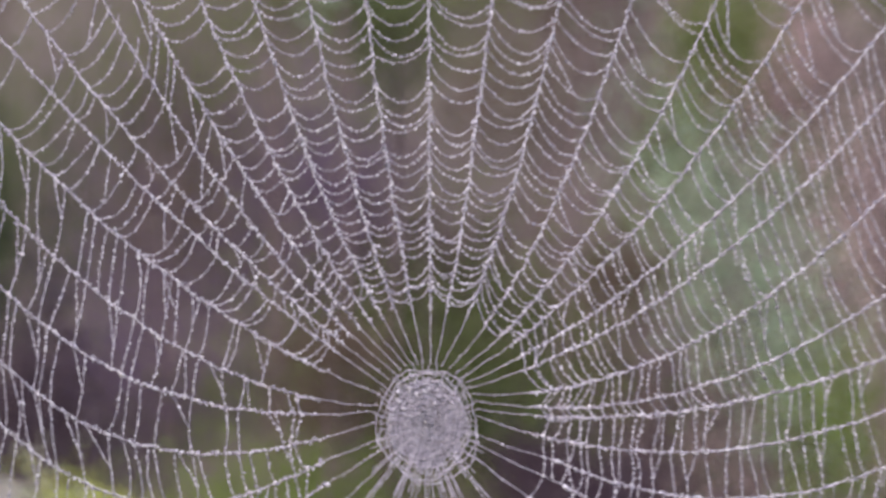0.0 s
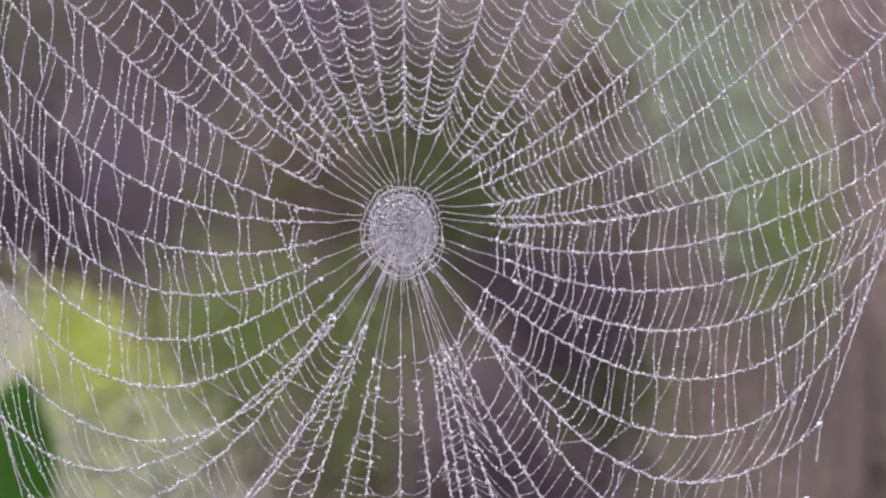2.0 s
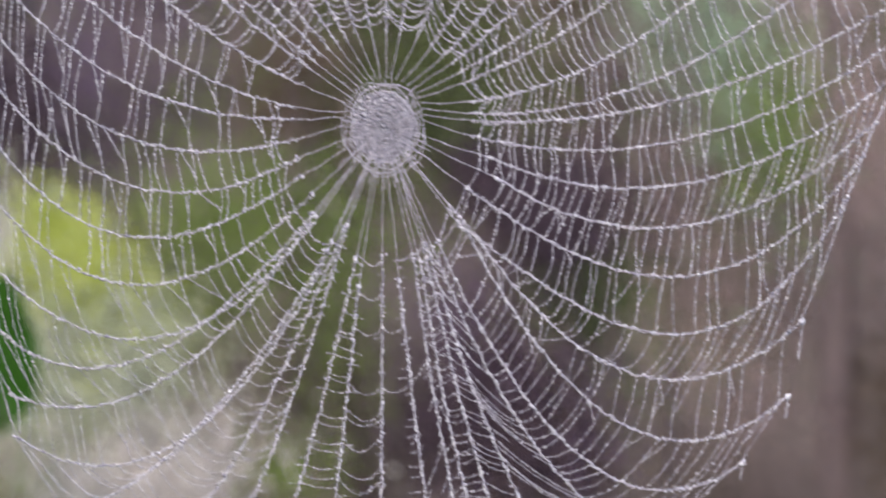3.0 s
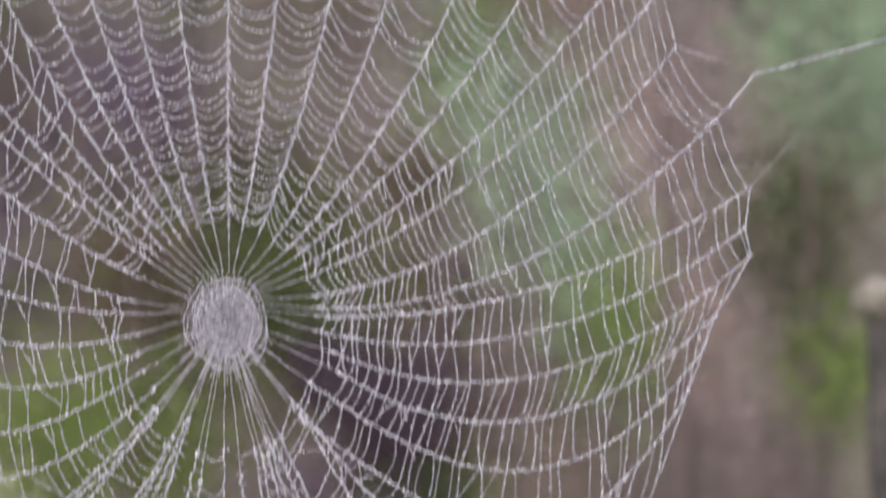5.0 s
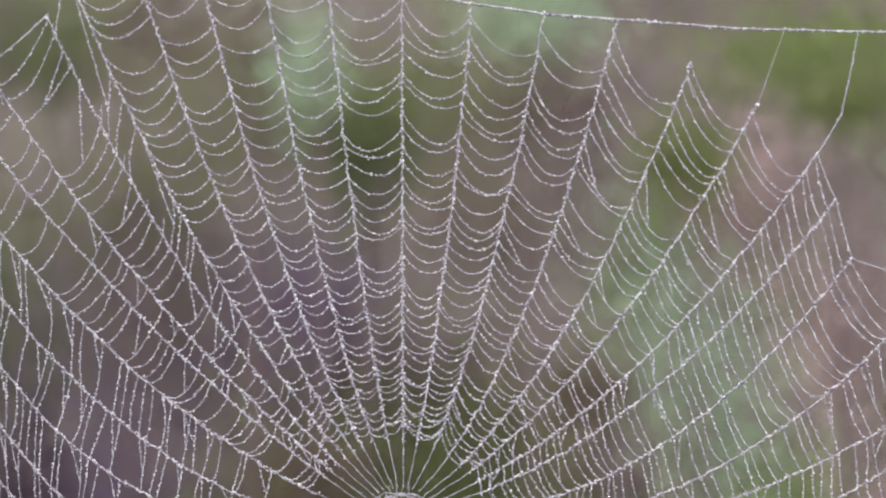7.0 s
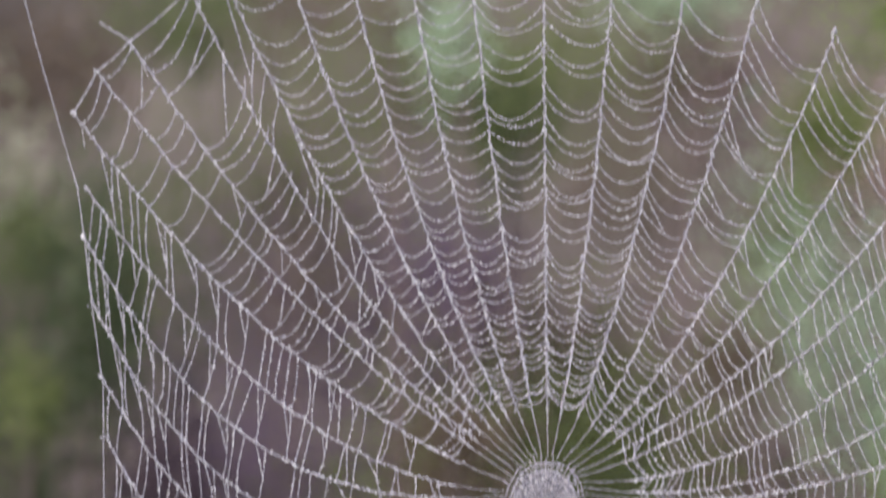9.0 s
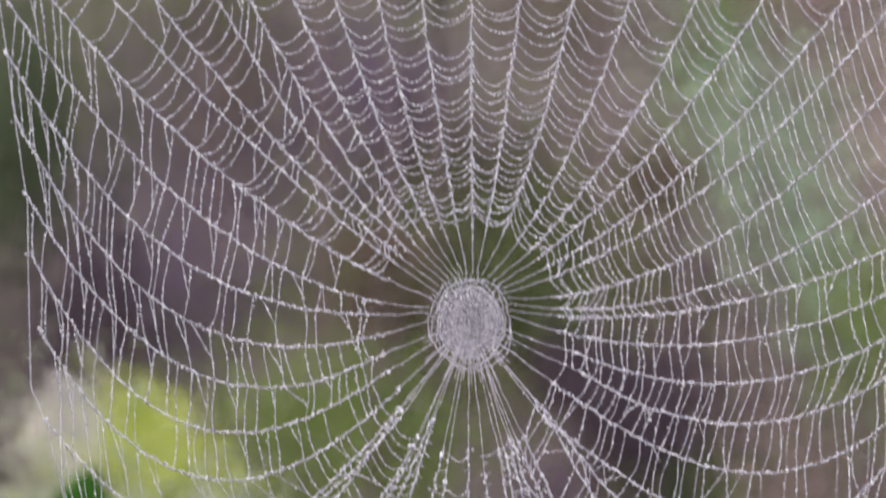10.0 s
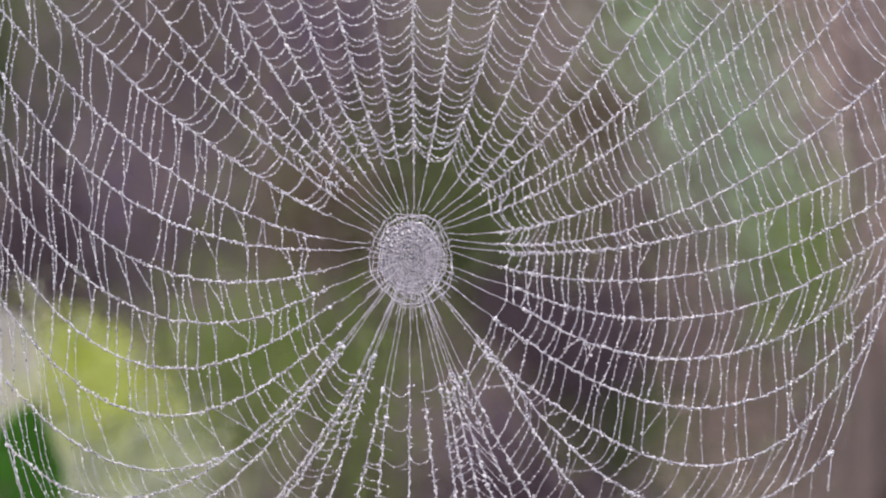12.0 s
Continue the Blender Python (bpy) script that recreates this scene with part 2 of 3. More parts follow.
LOWER_RIGHT = [(30.2, -24.2, 170.2, -12.4, 37.3), (27.0, -37.0, 164.9, -27.2, 43.2), (33.2, -41.4, 149.2, -71.0, 34.4),
         (27.2, -34.8, 144.2, -97.8, 42.0), (19.2, -42.8, 128.2, -121.8, 40.0), (17.2, -44.8, 112.0, -144.0, 34.0),
         (15.2, -43.8, 54.4, -146.1, 8.3)]
LOWER = [(14.6, -46.2, 41.3, -146.0, 5.5), (13.2, -50.2, 33.3, -146.0, 9.0), (10.6, -49.2, 27.6, -146.0, 7.0),
         (5.6, -56.8, 18.4, -160.0, 4.0),
         (-0.4, -48.0, -0.8, -160.0, 1.0), (-8.8, -58.8, -20.4, -160.0, 3.0), (-9.8, -48.8, -39.0, -158.0, 6.0),
         (-12.8, -36.8, -58.0, -158.0, 9.0)]
LOWER_LEFT = [(-14.0, -38.0, -80.0, -158.0, 12.0), (-20.0, -46.0, -112.0, -140.0, 16.0), (-22.8, -54.0, -130.0, -112.0, 33.0),
         (-24.8, -33.5, -132.0, -97.1, 26.9), (-25.2, -33.0, -142.4, -68.2, 33.0), (-25.4, -37.0, -150.0, -37.1, 40.4),
         (-25.4, -26.0, -152.4, -4.5, 42.8), (-29.4, -20.0, -155.4, 22.5, 41.6), (-30.6, -13.4, -157.4, 44.0, 36.4)]
LEFT = [(-14.0, -1.4, -161.3, 70.3, 41.2), (-14.4, 1.2, -164.6, 93.6, 34.6), (-14.0, 3.0, -164.4, 111.6, 26.2),
         (-13.0, 6.0, -169.2, 138.6, 18.8), (-12.0, 8.4, -160.8, 153.6, 11.0), (-10.8, 10.4, -149.0, 164.4, 13.4),
         (-9.0, 12.0, -127.4, 184.0, 19.2)]
UPPER_LEFT = [(-7.4, 13.2, -125.0, 211.0, 21.0), (-5.6, 14.0, -98.0, 208.0, 22.0), (-4.0, 14.4, -73.6, 204.4, 23.0),
         (-2.4, 14.8, -50.0, 200.8, 22.0), (-0.8, 15.0, -26.6, 197.2, 17.0)]
RADII = UPPER_RIGHT + RIGHT + LOWER_RIGHT + LOWER + LOWER_LEFT + LEFT + UPPER_LEFT
# radii that hang lower towards the frame
SKEW = {14: 0.22, 15: 0.35, 33: 0.2, 35: 0.15, 36: 0.2, 37: 0.12, 38: 0.25, 39: 0.25}
# sectors below the hub where the spiral is mostly torn away, and those where it is wound as short level rungs
TORN = {18: 0.12, 19: 0.35, 20: 0.35, 21: 0.22, 22: 0.4, 23: 0.9, 24: 0.9, 25: 0.7, 26: 0.2, 27: 0.9, 28: 0.35, 44: 0.45}
LADDER = (17, 18, 19, 20, 21, 22, 26)
RUNGS = {19: 1, 20: 3, 21: 5, 22: 5, 23: 3}
TURNS = 52  # turns of the catching spiral where it is closest wound


def depth(x, z):
    """The web bellies a little out of its plane."""
    return 2.2 * math.sin(x * 0.021 + 0.7) * math.cos(z * 0.017) + 1.2 * math.sin(z * 0.045 + x * 0.02)


def lift(xz):
    return np.array([(x * MM, depth(x, z) * MM, z * MM) for x, z in xz])


def sagging(a, b, sag, n, skew=0.0):
    t = np.linspace(0, 1, n)[:, None]
    p = np.asarray(a, float) * (1 - t) + np.asarray(b, float) * t
    p[:, 1] -= 4 * sag * t[:, 0] * (1 - t[:, 0]) * (1 + skew * (2 * t[:, 0] - 1))
    return p


def radius_line(row, skew):
    """From the rim of the hub straight to its free end, then sagging to the frame."""
    sx, sz, ex, ez, sag = row
    reach = math.hypot(sx, sz)
    rim = (sx * 13.0 / reach, sz * 14.5 / reach)
    curve = sagging((sx, sz), (ex, ez), sag, 44, skew)
    if reach > 20:
        curve = np.concatenate([sagging(rim, (sx, sz), 0.3, 8)[:-1], curve])
    curve[1:-1] += rng.normal(0, 0.16, (len(curve) - 2, 2))  # tugged to and fro by the spiral
    return curve


def drop_sizes(n, size):
    """Fine drops with a larger one every so often."""
    r = size * rng.uniform(0.55, 1.05, n)
    return MM * np.where(rng.random(n) < 0.08, r * rng.uniform(1.1, 1.4, n), r)


def thread(name, web, xz, thick, drop, step, bare=0.0, knots=(), spread=0.12):
    """One silk line strung with dew; the stretch within bare millimetres of the hub is fine and nearly dry."""
    line = lift(xz)
    dist = np.hypot(line[:, 0], line[:, 2]) / MM
    fat = np.where(dist < bare, 0.7, 1.0) * thick * MM
    t = part(name, mesh_from(name, *tube_arrays(line, fat), SILK), web)
    p = along(line, step * MM)
    near = np.hypot(p[:, 0], p[:, 2]) / MM < bare
    r = drop_sizes(len(p), drop) * np.where(near, 0.62, 1.0)
    keep = ~near | (rng.random(len(p)) < (0.5 if line[-1, 2] > -0.08 else 0.25))
    p, r = (p + rng.normal(0, spread * MM, p.shape) * np.where(near, 0.4, 1.0)[:, None])[keep], r[keep]
    if len(knots):  # water gathers where the spiral crosses
        k = lift(knots) + rng.normal(0, 0.15 * MM, (len(knots), 3))
        p, r = np.concatenate([p, k]), np.concatenate([r, rng.uniform(0.36, 0.62, len(k)) * MM])
    part("dew", mesh_from("dew", *beads(p, r), DEW), t, "string of fine clear dew drops", "stuff")
    return t


def spider_web():
    web = empty("spider_web", 0, 0, HUB_Z)
    tagged(web, "large orb spider web heavy with white dew, sagging between stems", "spider web")
    lines = [radius_line(r, SKEW.get(i, 0.0)) for i, r in enumerate(RADII)]
    # frame threads that carry the radii
    for pts, sag, dew in FRAMES:
        for a, b in zip(pts[:-1], pts[1:]):
            thread("frame_thread", web, sagging(a, b, sag, 30), 0.2 * dew, 0.4 * dew, 0.6, spread=0.2)
    # the catching spiral, sector by sector
    run, runs, stubs = [None] * TURNS, [], []
    knots = [[] for _ in lines]
    n = len(lines)
    length = [np.concatenate([[0], np.cumsum(np.linalg.norm(np.diff(q, axis=0), axis=1))]) for q in lines]

    def on(i, f):
        q, s = lines[i], length[i]
        start = INNER[i]
        at = start + (s[-1] - start) * f
        return np.array([np.interp(at, s, q[:, 0]), np.interp(at, s, q[:, 1])])

    INNER = []
    for q in lines:
        rr = np.hypot(q[:, 0], q[:, 1])
        ang = math.atan2(q[6, 1], q[6, 0])
        want = 35.5 + 12 * max(0.0, -math.sin(ang)) ** 2 - 1.2 * math.cos(ang) + rng.normal(0, 1.7)
        INNER.append(float(np.interp(want, np.maximum.accumulate(rr), np.concatenate([[0], np.cumsum(np.linalg.norm(np.diff(q, axis=0), axis=1))]))))
    drift = rng.normal(0, 0.005, (n, TURNS))
    way = [(q[-1] - q[0]) / np.hypot(*(q[-1] - q[0])) for q in lines]
    wound = [33.5 + 12 * max(0.0, 0.86 * w[0] + 0.5 * w[1]) ** 3 + 10 * max(0.0, 0.6 * w[1] - 0.8 * w[0]) ** 3 + 4 * max(0.0, -w[1]) + 2 * max(0.0, w[0]) + RUNGS.get(i, 0) for i, w in enumerate(way)]
    torn = [TORN.get(i, 0.04 + 0.1 * max(0.0, 0.6 * w[1] - 0.8 * w[0]) ** 2) for i, w in enumerate(way)]
    cling = [0.24 - 0.16 * max(0.0, 0.8 * w[0] + 0.6 * w[1]) for w in way]
    swell = [0.04 + 0.5 * max(0.0, w[1]) * (1 - 0.3 * max(0.0, w[0])) + 0.24 * max(0.0, w[0]) * (1 - abs(w[1])) for w in way]

    def share(i, k):
        s = (k + 0.15) / (wound[i] - 0.6)
        return s * (1 - swell[i]) + swell[i] * s * s

    for i in range(n):
        j = (i + 1) % n
        last = None
        for k in range(TURNS):
            fa, fb = share(i, k) + drift[i, k], share(j, k) + drift[j, k]
            if max(fa, fb) > 1.0:
                run[k] = None
                continue
            a, b = on(i, min(max(fa, 0), 0.995)), on(j, min(max(fb, 0), 0.995))
            dx, span = abs(b[0] - a[0]), np.hypot(*(b - a))
            if span > 45:
                run[k] = None
                continue
            if rng.random() < torn[i]:
                run[k] = None
                if torn[i] > 0.3 and rng.random() < 0.55:  # a torn end stays stuck to the radius
                    reach = rng.uniform(0.12, 0.38)
                    if rng.random() < 0.5:
                        stubs.append(sagging(a, a + (b - a) * reach - (0, rng.uniform(0, 1.2)), 0.2, 5))
                    else:
                        stubs.append(sagging(b, b + (a - b) * reach - (0, rng.uniform(0, 1.2)), 0.2, 5))
                continue
            sag = (0.29 * dx + 0.02 * span) * rng.uniform(0.65, 1.35)
            if i in LADDER:
                sag *= 0.32
            curve = sagging(a, b, sag, 11)
            curve[:, 0] += 0.03 * span * rng.normal() * np.sin(np.linspace(0, np.pi, 11))
            steep = abs(b[1] - a[1]) / (span + 1e-6)
            if last is not None and steep > 0.5 and rng.random() < cling[i]:
                # wet threads cling to their neighbour and run down together
                if a[1] > b[1]:
                    meet = last[rng.integers(4, 7)]
                    curve = sagging(a, meet, 0.1, 11)
                else:
                    meet = last[rng.integers(4, 7)]
                    curve = sagging(meet, b, 0.1, 11)
                runs.append([curve])
                knots[i if a[1] > b[1] else j].append(a if a[1] > b[1] else b)
                run[k], last = None, None
                continue
            last = curve
            knots[i].append(a)
            # a thread runs on over the radii until it is torn or stuck to its neighbour
            if run[k] is None or len(run[k]) > 12 or np.hypot(*(run[k][-1][-1] - a)) > 0.3:
                run[k] = []
                runs.append(run[k])
            run[k].append(curve)
    runs += [[q] for q in stubs]
    for row, line, wet in zip(RADII, lines, knots):
        thread("radial_thread", web, line, 0.16, 0.46, 0.48, spread=0.32, bare=max(31.0, math.hypot(row[0], row[1]) - 1), knots=wet)
    # the long strands are parts of their own, the short ones that cling to them are one mesh
    strands = [lift(np.concatenate([q[0]] + [c[1:] for c in q[1:]])) for q in sorted(runs, key=len, reverse=True)]
    beaded = []
    for line in strands:
        fine = min(1.0, max(0.0, (-line[:, 2].mean() / MM - 30) / 50))  # less dew low down
        p = along(line, (0.72 + 0.38 * fine) * MM, 0.5)
        p = p + rng.normal(0, 0.19 * MM, p.shape)
        beaded.append((tube_arrays(line, (0.1 - 0.025 * fine) * MM, 4), beads(p, drop_sizes(len(p), 0.4 - 0.06 * fine))))
    for silk, drops in beaded[:300]:
        t = part("spiral_thread", mesh_from("spiral_thread", *silk, SILK), web)
        part("dew", mesh_from("dew", *drops, DEW), t, "string of fine clear dew drops", "stuff")
    if beaded[300:]:
        t = part("spiral_thread", mesh_from("spiral_thread", *joined([s for s, _ in beaded[300:]]), SILK), web, "many short strands clinging between radii", "stuff")
        part("dew", mesh_from("dew", *joined([d for _, d in beaded[300:]]), DEW), t, "strings of fine clear dew drops", "stuff")
    # broken bits of spiral that hang from the radii
    for _ in range(46):
        i = int(rng.choice([4, 5, 6, 7, 8, 9, 10, 11, 12, 13, 14, 15, 16, 17, 41, 42, 43]))
        if not knots[i]:
            continue
        a = knots[i][rng.integers(len(knots[i]))]
        if np.hypot(*a) < 60:
            continue
        fall = rng.uniform(5, 12)
        line = sagging(a, (a[0] + rng.uniform(0.5, 3.5), a[1] - fall), rng.uniform(-0.6, 0.6), 9)
        thread("loose_thread", web, line, 0.1, 0.36, 1.2)
    # drops that gather where radii end
    ends = [lift([r[2:4]])[0] for r in RADII] + [lift([r[0:2]])[0] for r in RADII if math.hypot(r[0], r[1]) > 20]
    part("dew", mesh_from("dew", *beads(np.repeat(ends, 3, 0) + rng.normal(0, 0.5 * MM, (3 * len(ends), 3)), rng.uniform(0.4, 0.8, 3 * len(ends)) * MM), DEW), web, "larger drops at thread ends", "stuff")
    heavy = lift([(r[2] - 0.4, r[3] - 0.6) for r in RADII[16:19]])
    part("dew", mesh_from("dew", *beads(heavy, np.array([1.0, 1.15, 1.05]) * MM), DEW), web, "three heavy drops at the lower rim", "stuff")
    hub(web)
    return web


def hub(web):
    """The mat of silk in the middle: a felted disc, rings at its rim, short spokes and a crust of drops."""
    vs, fs, rings, seg = [(0.2 * MM, 0, -2.6 * MM)], [], 16, 64
    for i in range(1, rings + 1):
        for j in range(seg):
            a = 2 * math.pi * j / seg
            ragged = 1 + (0.16 * noise.noise(Vector((3 * math.cos(a), 3 * math.sin(a), 2))) + rng.normal(0, 0.03)) * i / rings
            r = 11.2 * i / rings * ragged
            x, z = r * math.cos(a) + 0.2, 1.14 * r * math.sin(a) - 2.0
            vs.append((x * MM, (depth(x, z) + 0.3 + rng.normal(0, 0.12)) * MM, z * MM))
    for j in range(seg):
        fs.append((0, 1 + j, 1 + (j + 1) % seg))
    for i in range(rings - 1):
        for j in range(seg):
            p, q = 1 + i * seg + j, 1 + i * seg + (j + 1) % seg
            fs.append((p, p + seg, q + seg, q))
    h = part("hub", mesh_from("hub", vs, fs, MAT, smooth=False), web, "dense round silk mat crusted with dew")

    def turns(r0, r1, n, y):
        ang = np.linspace(0, 2 * np.pi * n, 110 * n)
        rad = r0 + (r1 - r0) * ang / ang[-1]
        wav = 1 + 0.045 * np.sin(ang * 2.3) + 0.035 * np.sin(ang * 5.1 + 1) + 0.012 * np.sin(ang * 17.0)
        p = lift(np.stack([rad * wav * np.cos(ang) + 0.2, rad * 1.2 * wav * np.sin(ang) - 2.6], 1))
        p += rng.normal(0, 0.1 * MM, p.shape)
        p[:, 1] += y * MM
        return p

    inner, outer = turns(1.5, 10.2, 9, -0.05), turns(10.0, 14.6, 5, -0.15)
    part("hub_spiral", mesh_from("hub_spiral", *tube_arrays(inner, 0.14 * MM, 4), SILK), h, "close inner turns of fine silk")
    part("hub_spiral", mesh_from("hub_spiral", *tube_arrays(outer, 0.15 * MM, 4), SILK), h, "open outer turns strung with dew")
    for k in range(66):
        a = k / 66 * 2 * np.pi + rng.normal(0, 0.04)
        low = max(0.0, -math.sin(a))
        tip = rng.uniform(13.0, 16.5) + low * rng.uniform(0, 8)
        line = sagging((5 * math.cos(a) + 0.2, 6 * math.sin(a) - 2.6), (tip * math.cos(a) + 0.2, tip * 1.2 * math.sin(a) - 2.6), 0.2, 8)
        part("spoke", mesh_from("spoke", *tube_arrays(lift(line), 0.12 * MM, 4), SILK), h)
    n = 900
    r, a = 12.6 * np.sqrt(rng.random(n)) * (1 + rng.normal(0, 0.06, n)), rng.uniform(0, 2 * np.pi, n)
    crust = lift(np.stack([r * np.cos(a) + 0.2, 1.2 * r * np.sin(a) - 2.6], 1))
    crust[:, 1] += rng.normal(-0.05, 0.15, n) * MM
    p = np.concatenate([crust, along(inner, 1.1 * MM)])
    part("dew", mesh_from("dew", *beads(p, drop_sizes(len(p), 0.18)), DEW), h, "crust of fine dew drops", "stuff")
    p = along(outer, 0.75 * MM)
    part("dew", mesh_from("dew", *beads(p, drop_sizes(len(p), 0.3)), DEW), h, "rings of dew drops at the rim", "stuff")
    # fuller drops cling to the upper side, where the mat is thickest
    n = 70
    big = lift(np.stack([rng.normal(-3.0, 4.2, n), rng.normal(5.0, 3.6, n)], 1))
    big[:, 1] -= 0.3 * MM
    part("dew", mesh_from("dew", *beads(big, rng.uniform(0.3, 0.62, n) * MM), DEW), h, "fuller drops on the upper side", "stuff")


def ends(*which):
    """Where these radii meet the frame."""
    return [RADII[i][2:4] for i in which]


# frame threads and guy lines: their nodes, the sag of each stretch, and how much dew it bears
FRAMES_ABOVE = [([(300.0, 181.0), (170.2, 178.8), (120.6, 179.6), (76.6, 182.6)] + ends(2, 1, 0, 49, 48, 47, 46, 45) + [(-225.0, 230.0)], 0.0, 1.4),
    ([(165.0, 178.6), (158.4, 148.8)] + ends(6, 7, 8) + [(175.6, 92.2)], 0.4, 0.9),
    ([(138.0, 179.0)] + ends(5), 0.2, 0.45)]
FRAMES_RIGHT = [([(300.0, 117.5), (189.4, 86.6)] + ends(9), 0.5, 1.2),
    ([(175.6, 92.2), (300.0, 60.0)], 0.4, 0.1),
    ([(206.0, 66.0)] + ends(10), 0.4, 0.4),
    ([(300.0, 166.0), (206.0, 66.0)], 0.4, 0.1),
    (ends(10, 11, 12, 13, 14, 15) + [(154.8, -56.6)], 0.4, 1),
    (ends(16) + [(147.6, -85.0)], 0.1, 0.9),
    (ends(17) + [(143.2, -106.0)], 0.1, 0.9),
    (ends(18) + [(127.2, -128.0)], 0.1, 0.9),
    ([(300.0, -220.0)] + ends(19), 0.8, 0.8)]
FRAMES_BELOW = [(ends(19, 20, 21, 22, 24, 25, 26, 27, 28, 29, 30), 0.2, 1)]
FRAMES_LEFT = [([(-225.0, 312.0), (-185.7, 174.7), (-176.8, 143.0), (-167.4, 112.0)] + ends(39, 38) + [(-156.4, 39.6), (-155.4, -24.8)] + ends(34, 33, 31, 30) + [(-225.0, -200.0)], 0.5, 0.75),
    (ends(44, 43, 42, 41), 0.8, 1),
    ([(-148.2, 164.4), (-160.0, 171.4)], 0.2, 0.9)]
FRAMES = FRAMES_ABOVE + FRAMES_RIGHT + FRAMES_BELOW + FRAMES_LEFT

# ---------------------------------------------------------------- ground and distance
def ground():
    bm = bmesh.new()
    bmesh.ops.create_grid(bm, x_segments=60, y_segments=60, size=60)
    for v in bm.verts:
        v.co.z = 0.05 * noise.noise(v.co * 0.4) - 0.03
    for v in bm.verts:
        if max(abs(v.co.x), abs(v.co.y)) > 59:
            v.co.x, v.co.y = v.co.x * 30, v.co.y * 30
    me = bpy.data.meshes.new("ground")
    bm.to_mesh(me)
    bm.free()
    me.materials.append(EARTH)
    tagged(new("ground", me), "dull green and brown meadow soil", "ground", kind="structure")


def bank():
    """The hedge bank far behind, out of focus; it closes the view."""
    vs, fs = [], []
    nx, nz = 260, 64
    for i in range(nx + 1):
        a = math.radians(-65 + 130 * i / nx)
        for j in range(nz + 1):
            z = 4.6 * j / nz
            r = 7.6 + 0.9 * (z / 4.6) ** 2 + 0.3 * noise.noise(Vector((a * 7, z * 1.2, 0))) + 0.06 * noise.noise(Vector((a * 24, z * 4, 4)))
            top = 0.5 * noise.noise(Vector((a * 6, 0, 9))) * (j / nz)
            vs.append((r * math.sin(a), r * math.cos(a) - 0.9, z + top - 0.1))
    for i in range(nx):
        for j in range(nz):
            p = i * (nz + 1) + j
            fs.append((p, p + nz + 1, p + nz + 2, p + 1))
    tagged(new("backdrop", mesh_from("backdrop", vs, fs, BANK)), "distant hedge bank of brown and olive foliage", "hedge", kind="structure")


# ---------------------------------------------------------------- plants behind the web
def leaf_arrays(at, way, size, wide, rnd):
    """A folded, slightly arched blade with a midrib, sixteen triangles at most."""
    d = Vector(way).normalized()
    side = d.cross(Vector((rnd.uniform(-0.4, 0.4), 1, rnd.uniform(-0.3, 0.3)))).normalized()
    nor = side.cross(d)
    out = []
    for t in (0.0, 0.3, 0.65, 1.0):
        w = wide * (0.08, 1.0, 0.8, 0.04)[round(t * 3)]
        arch = -0.35 * t * t * size
        for s in (-1, 0, 1):
            out.append(Vector(at) + d * (t * size) + side * (s * w * size) + nor * (0.18 * w * size * abs(s)) + Vector((0, 0, arch * 0.5)))
    v = np.array([o[:] for o in out])
    f = np.array([(r * 3 + c, r * 3 + c + 1, r * 3 + c + 4, r * 3 + c + 3) for r in range(3) for c in range(2)])
    return v, f


def stem_arrays(a, b, r0, r1, bend, rnd):
    t = np.linspace(0, 1, 9)[:, None]
    p = np.asarray(a) * (1 - t) + np.asarray(b) * t
    p = p + np.sin(t * np.pi) * np.array([[bend * rnd.uniform(-1, 1), bend * rnd.uniform(-1, 1), 0]])
    return p, tube_arrays(p, np.linspace(r0, r1, 9), 6)


def plant(name, label, category, x, y, z, wx, wz, material, count, size, wide=0.22, lean=0.0, stems=4, seed=1, group=""):
    """A plant rooted in the ground whose foliage gathers round (x, y, z), wx wide and wz high, thinning towards its rim."""
    rnd = random.Random(seed)
    root = empty(name, x, y, 0)
    tagged(root, label, category, group or "plants behind the web")
    tips = []
    for k in range(stems):
        tip = np.array([rnd.uniform(-0.4, 0.4) * wx, rnd.uniform(-0.1, 0.1), z + rnd.uniform(-0.1, 0.4) * wz])
        line, arr = stem_arrays((rnd.uniform(-0.05, 0.05), rnd.uniform(-0.05, 0.05), -0.03), tip, 0.004, 0.002, 0.06, rnd)
        part("stem", mesh_from("stem", *arr, MAUVE), root)
    chunks = []
    for k in range(int(1.2 * count)):
        h = rnd.gauss(0, 0.42)
        px, pz = rnd.gauss(0, 0.42) * wx + lean * h * wz, h * wz
        at = (px, rnd.gauss(0, 0.12), max(0.02, z + pz))
        way = (rnd.uniform(-0.8, 0.8), rnd.uniform(-0.5, 0.3), rnd.uniform(-0.3, 1.0))
        chunks.append(leaf_arrays(at, way, 0.86 * size * rnd.uniform(0.6, 1.4), wide * rnd.uniform(0.7, 1.3), rnd))
    part("foliage", mesh_from("foliage", *joined(chunks), material), root, kind="stuff")
    return root


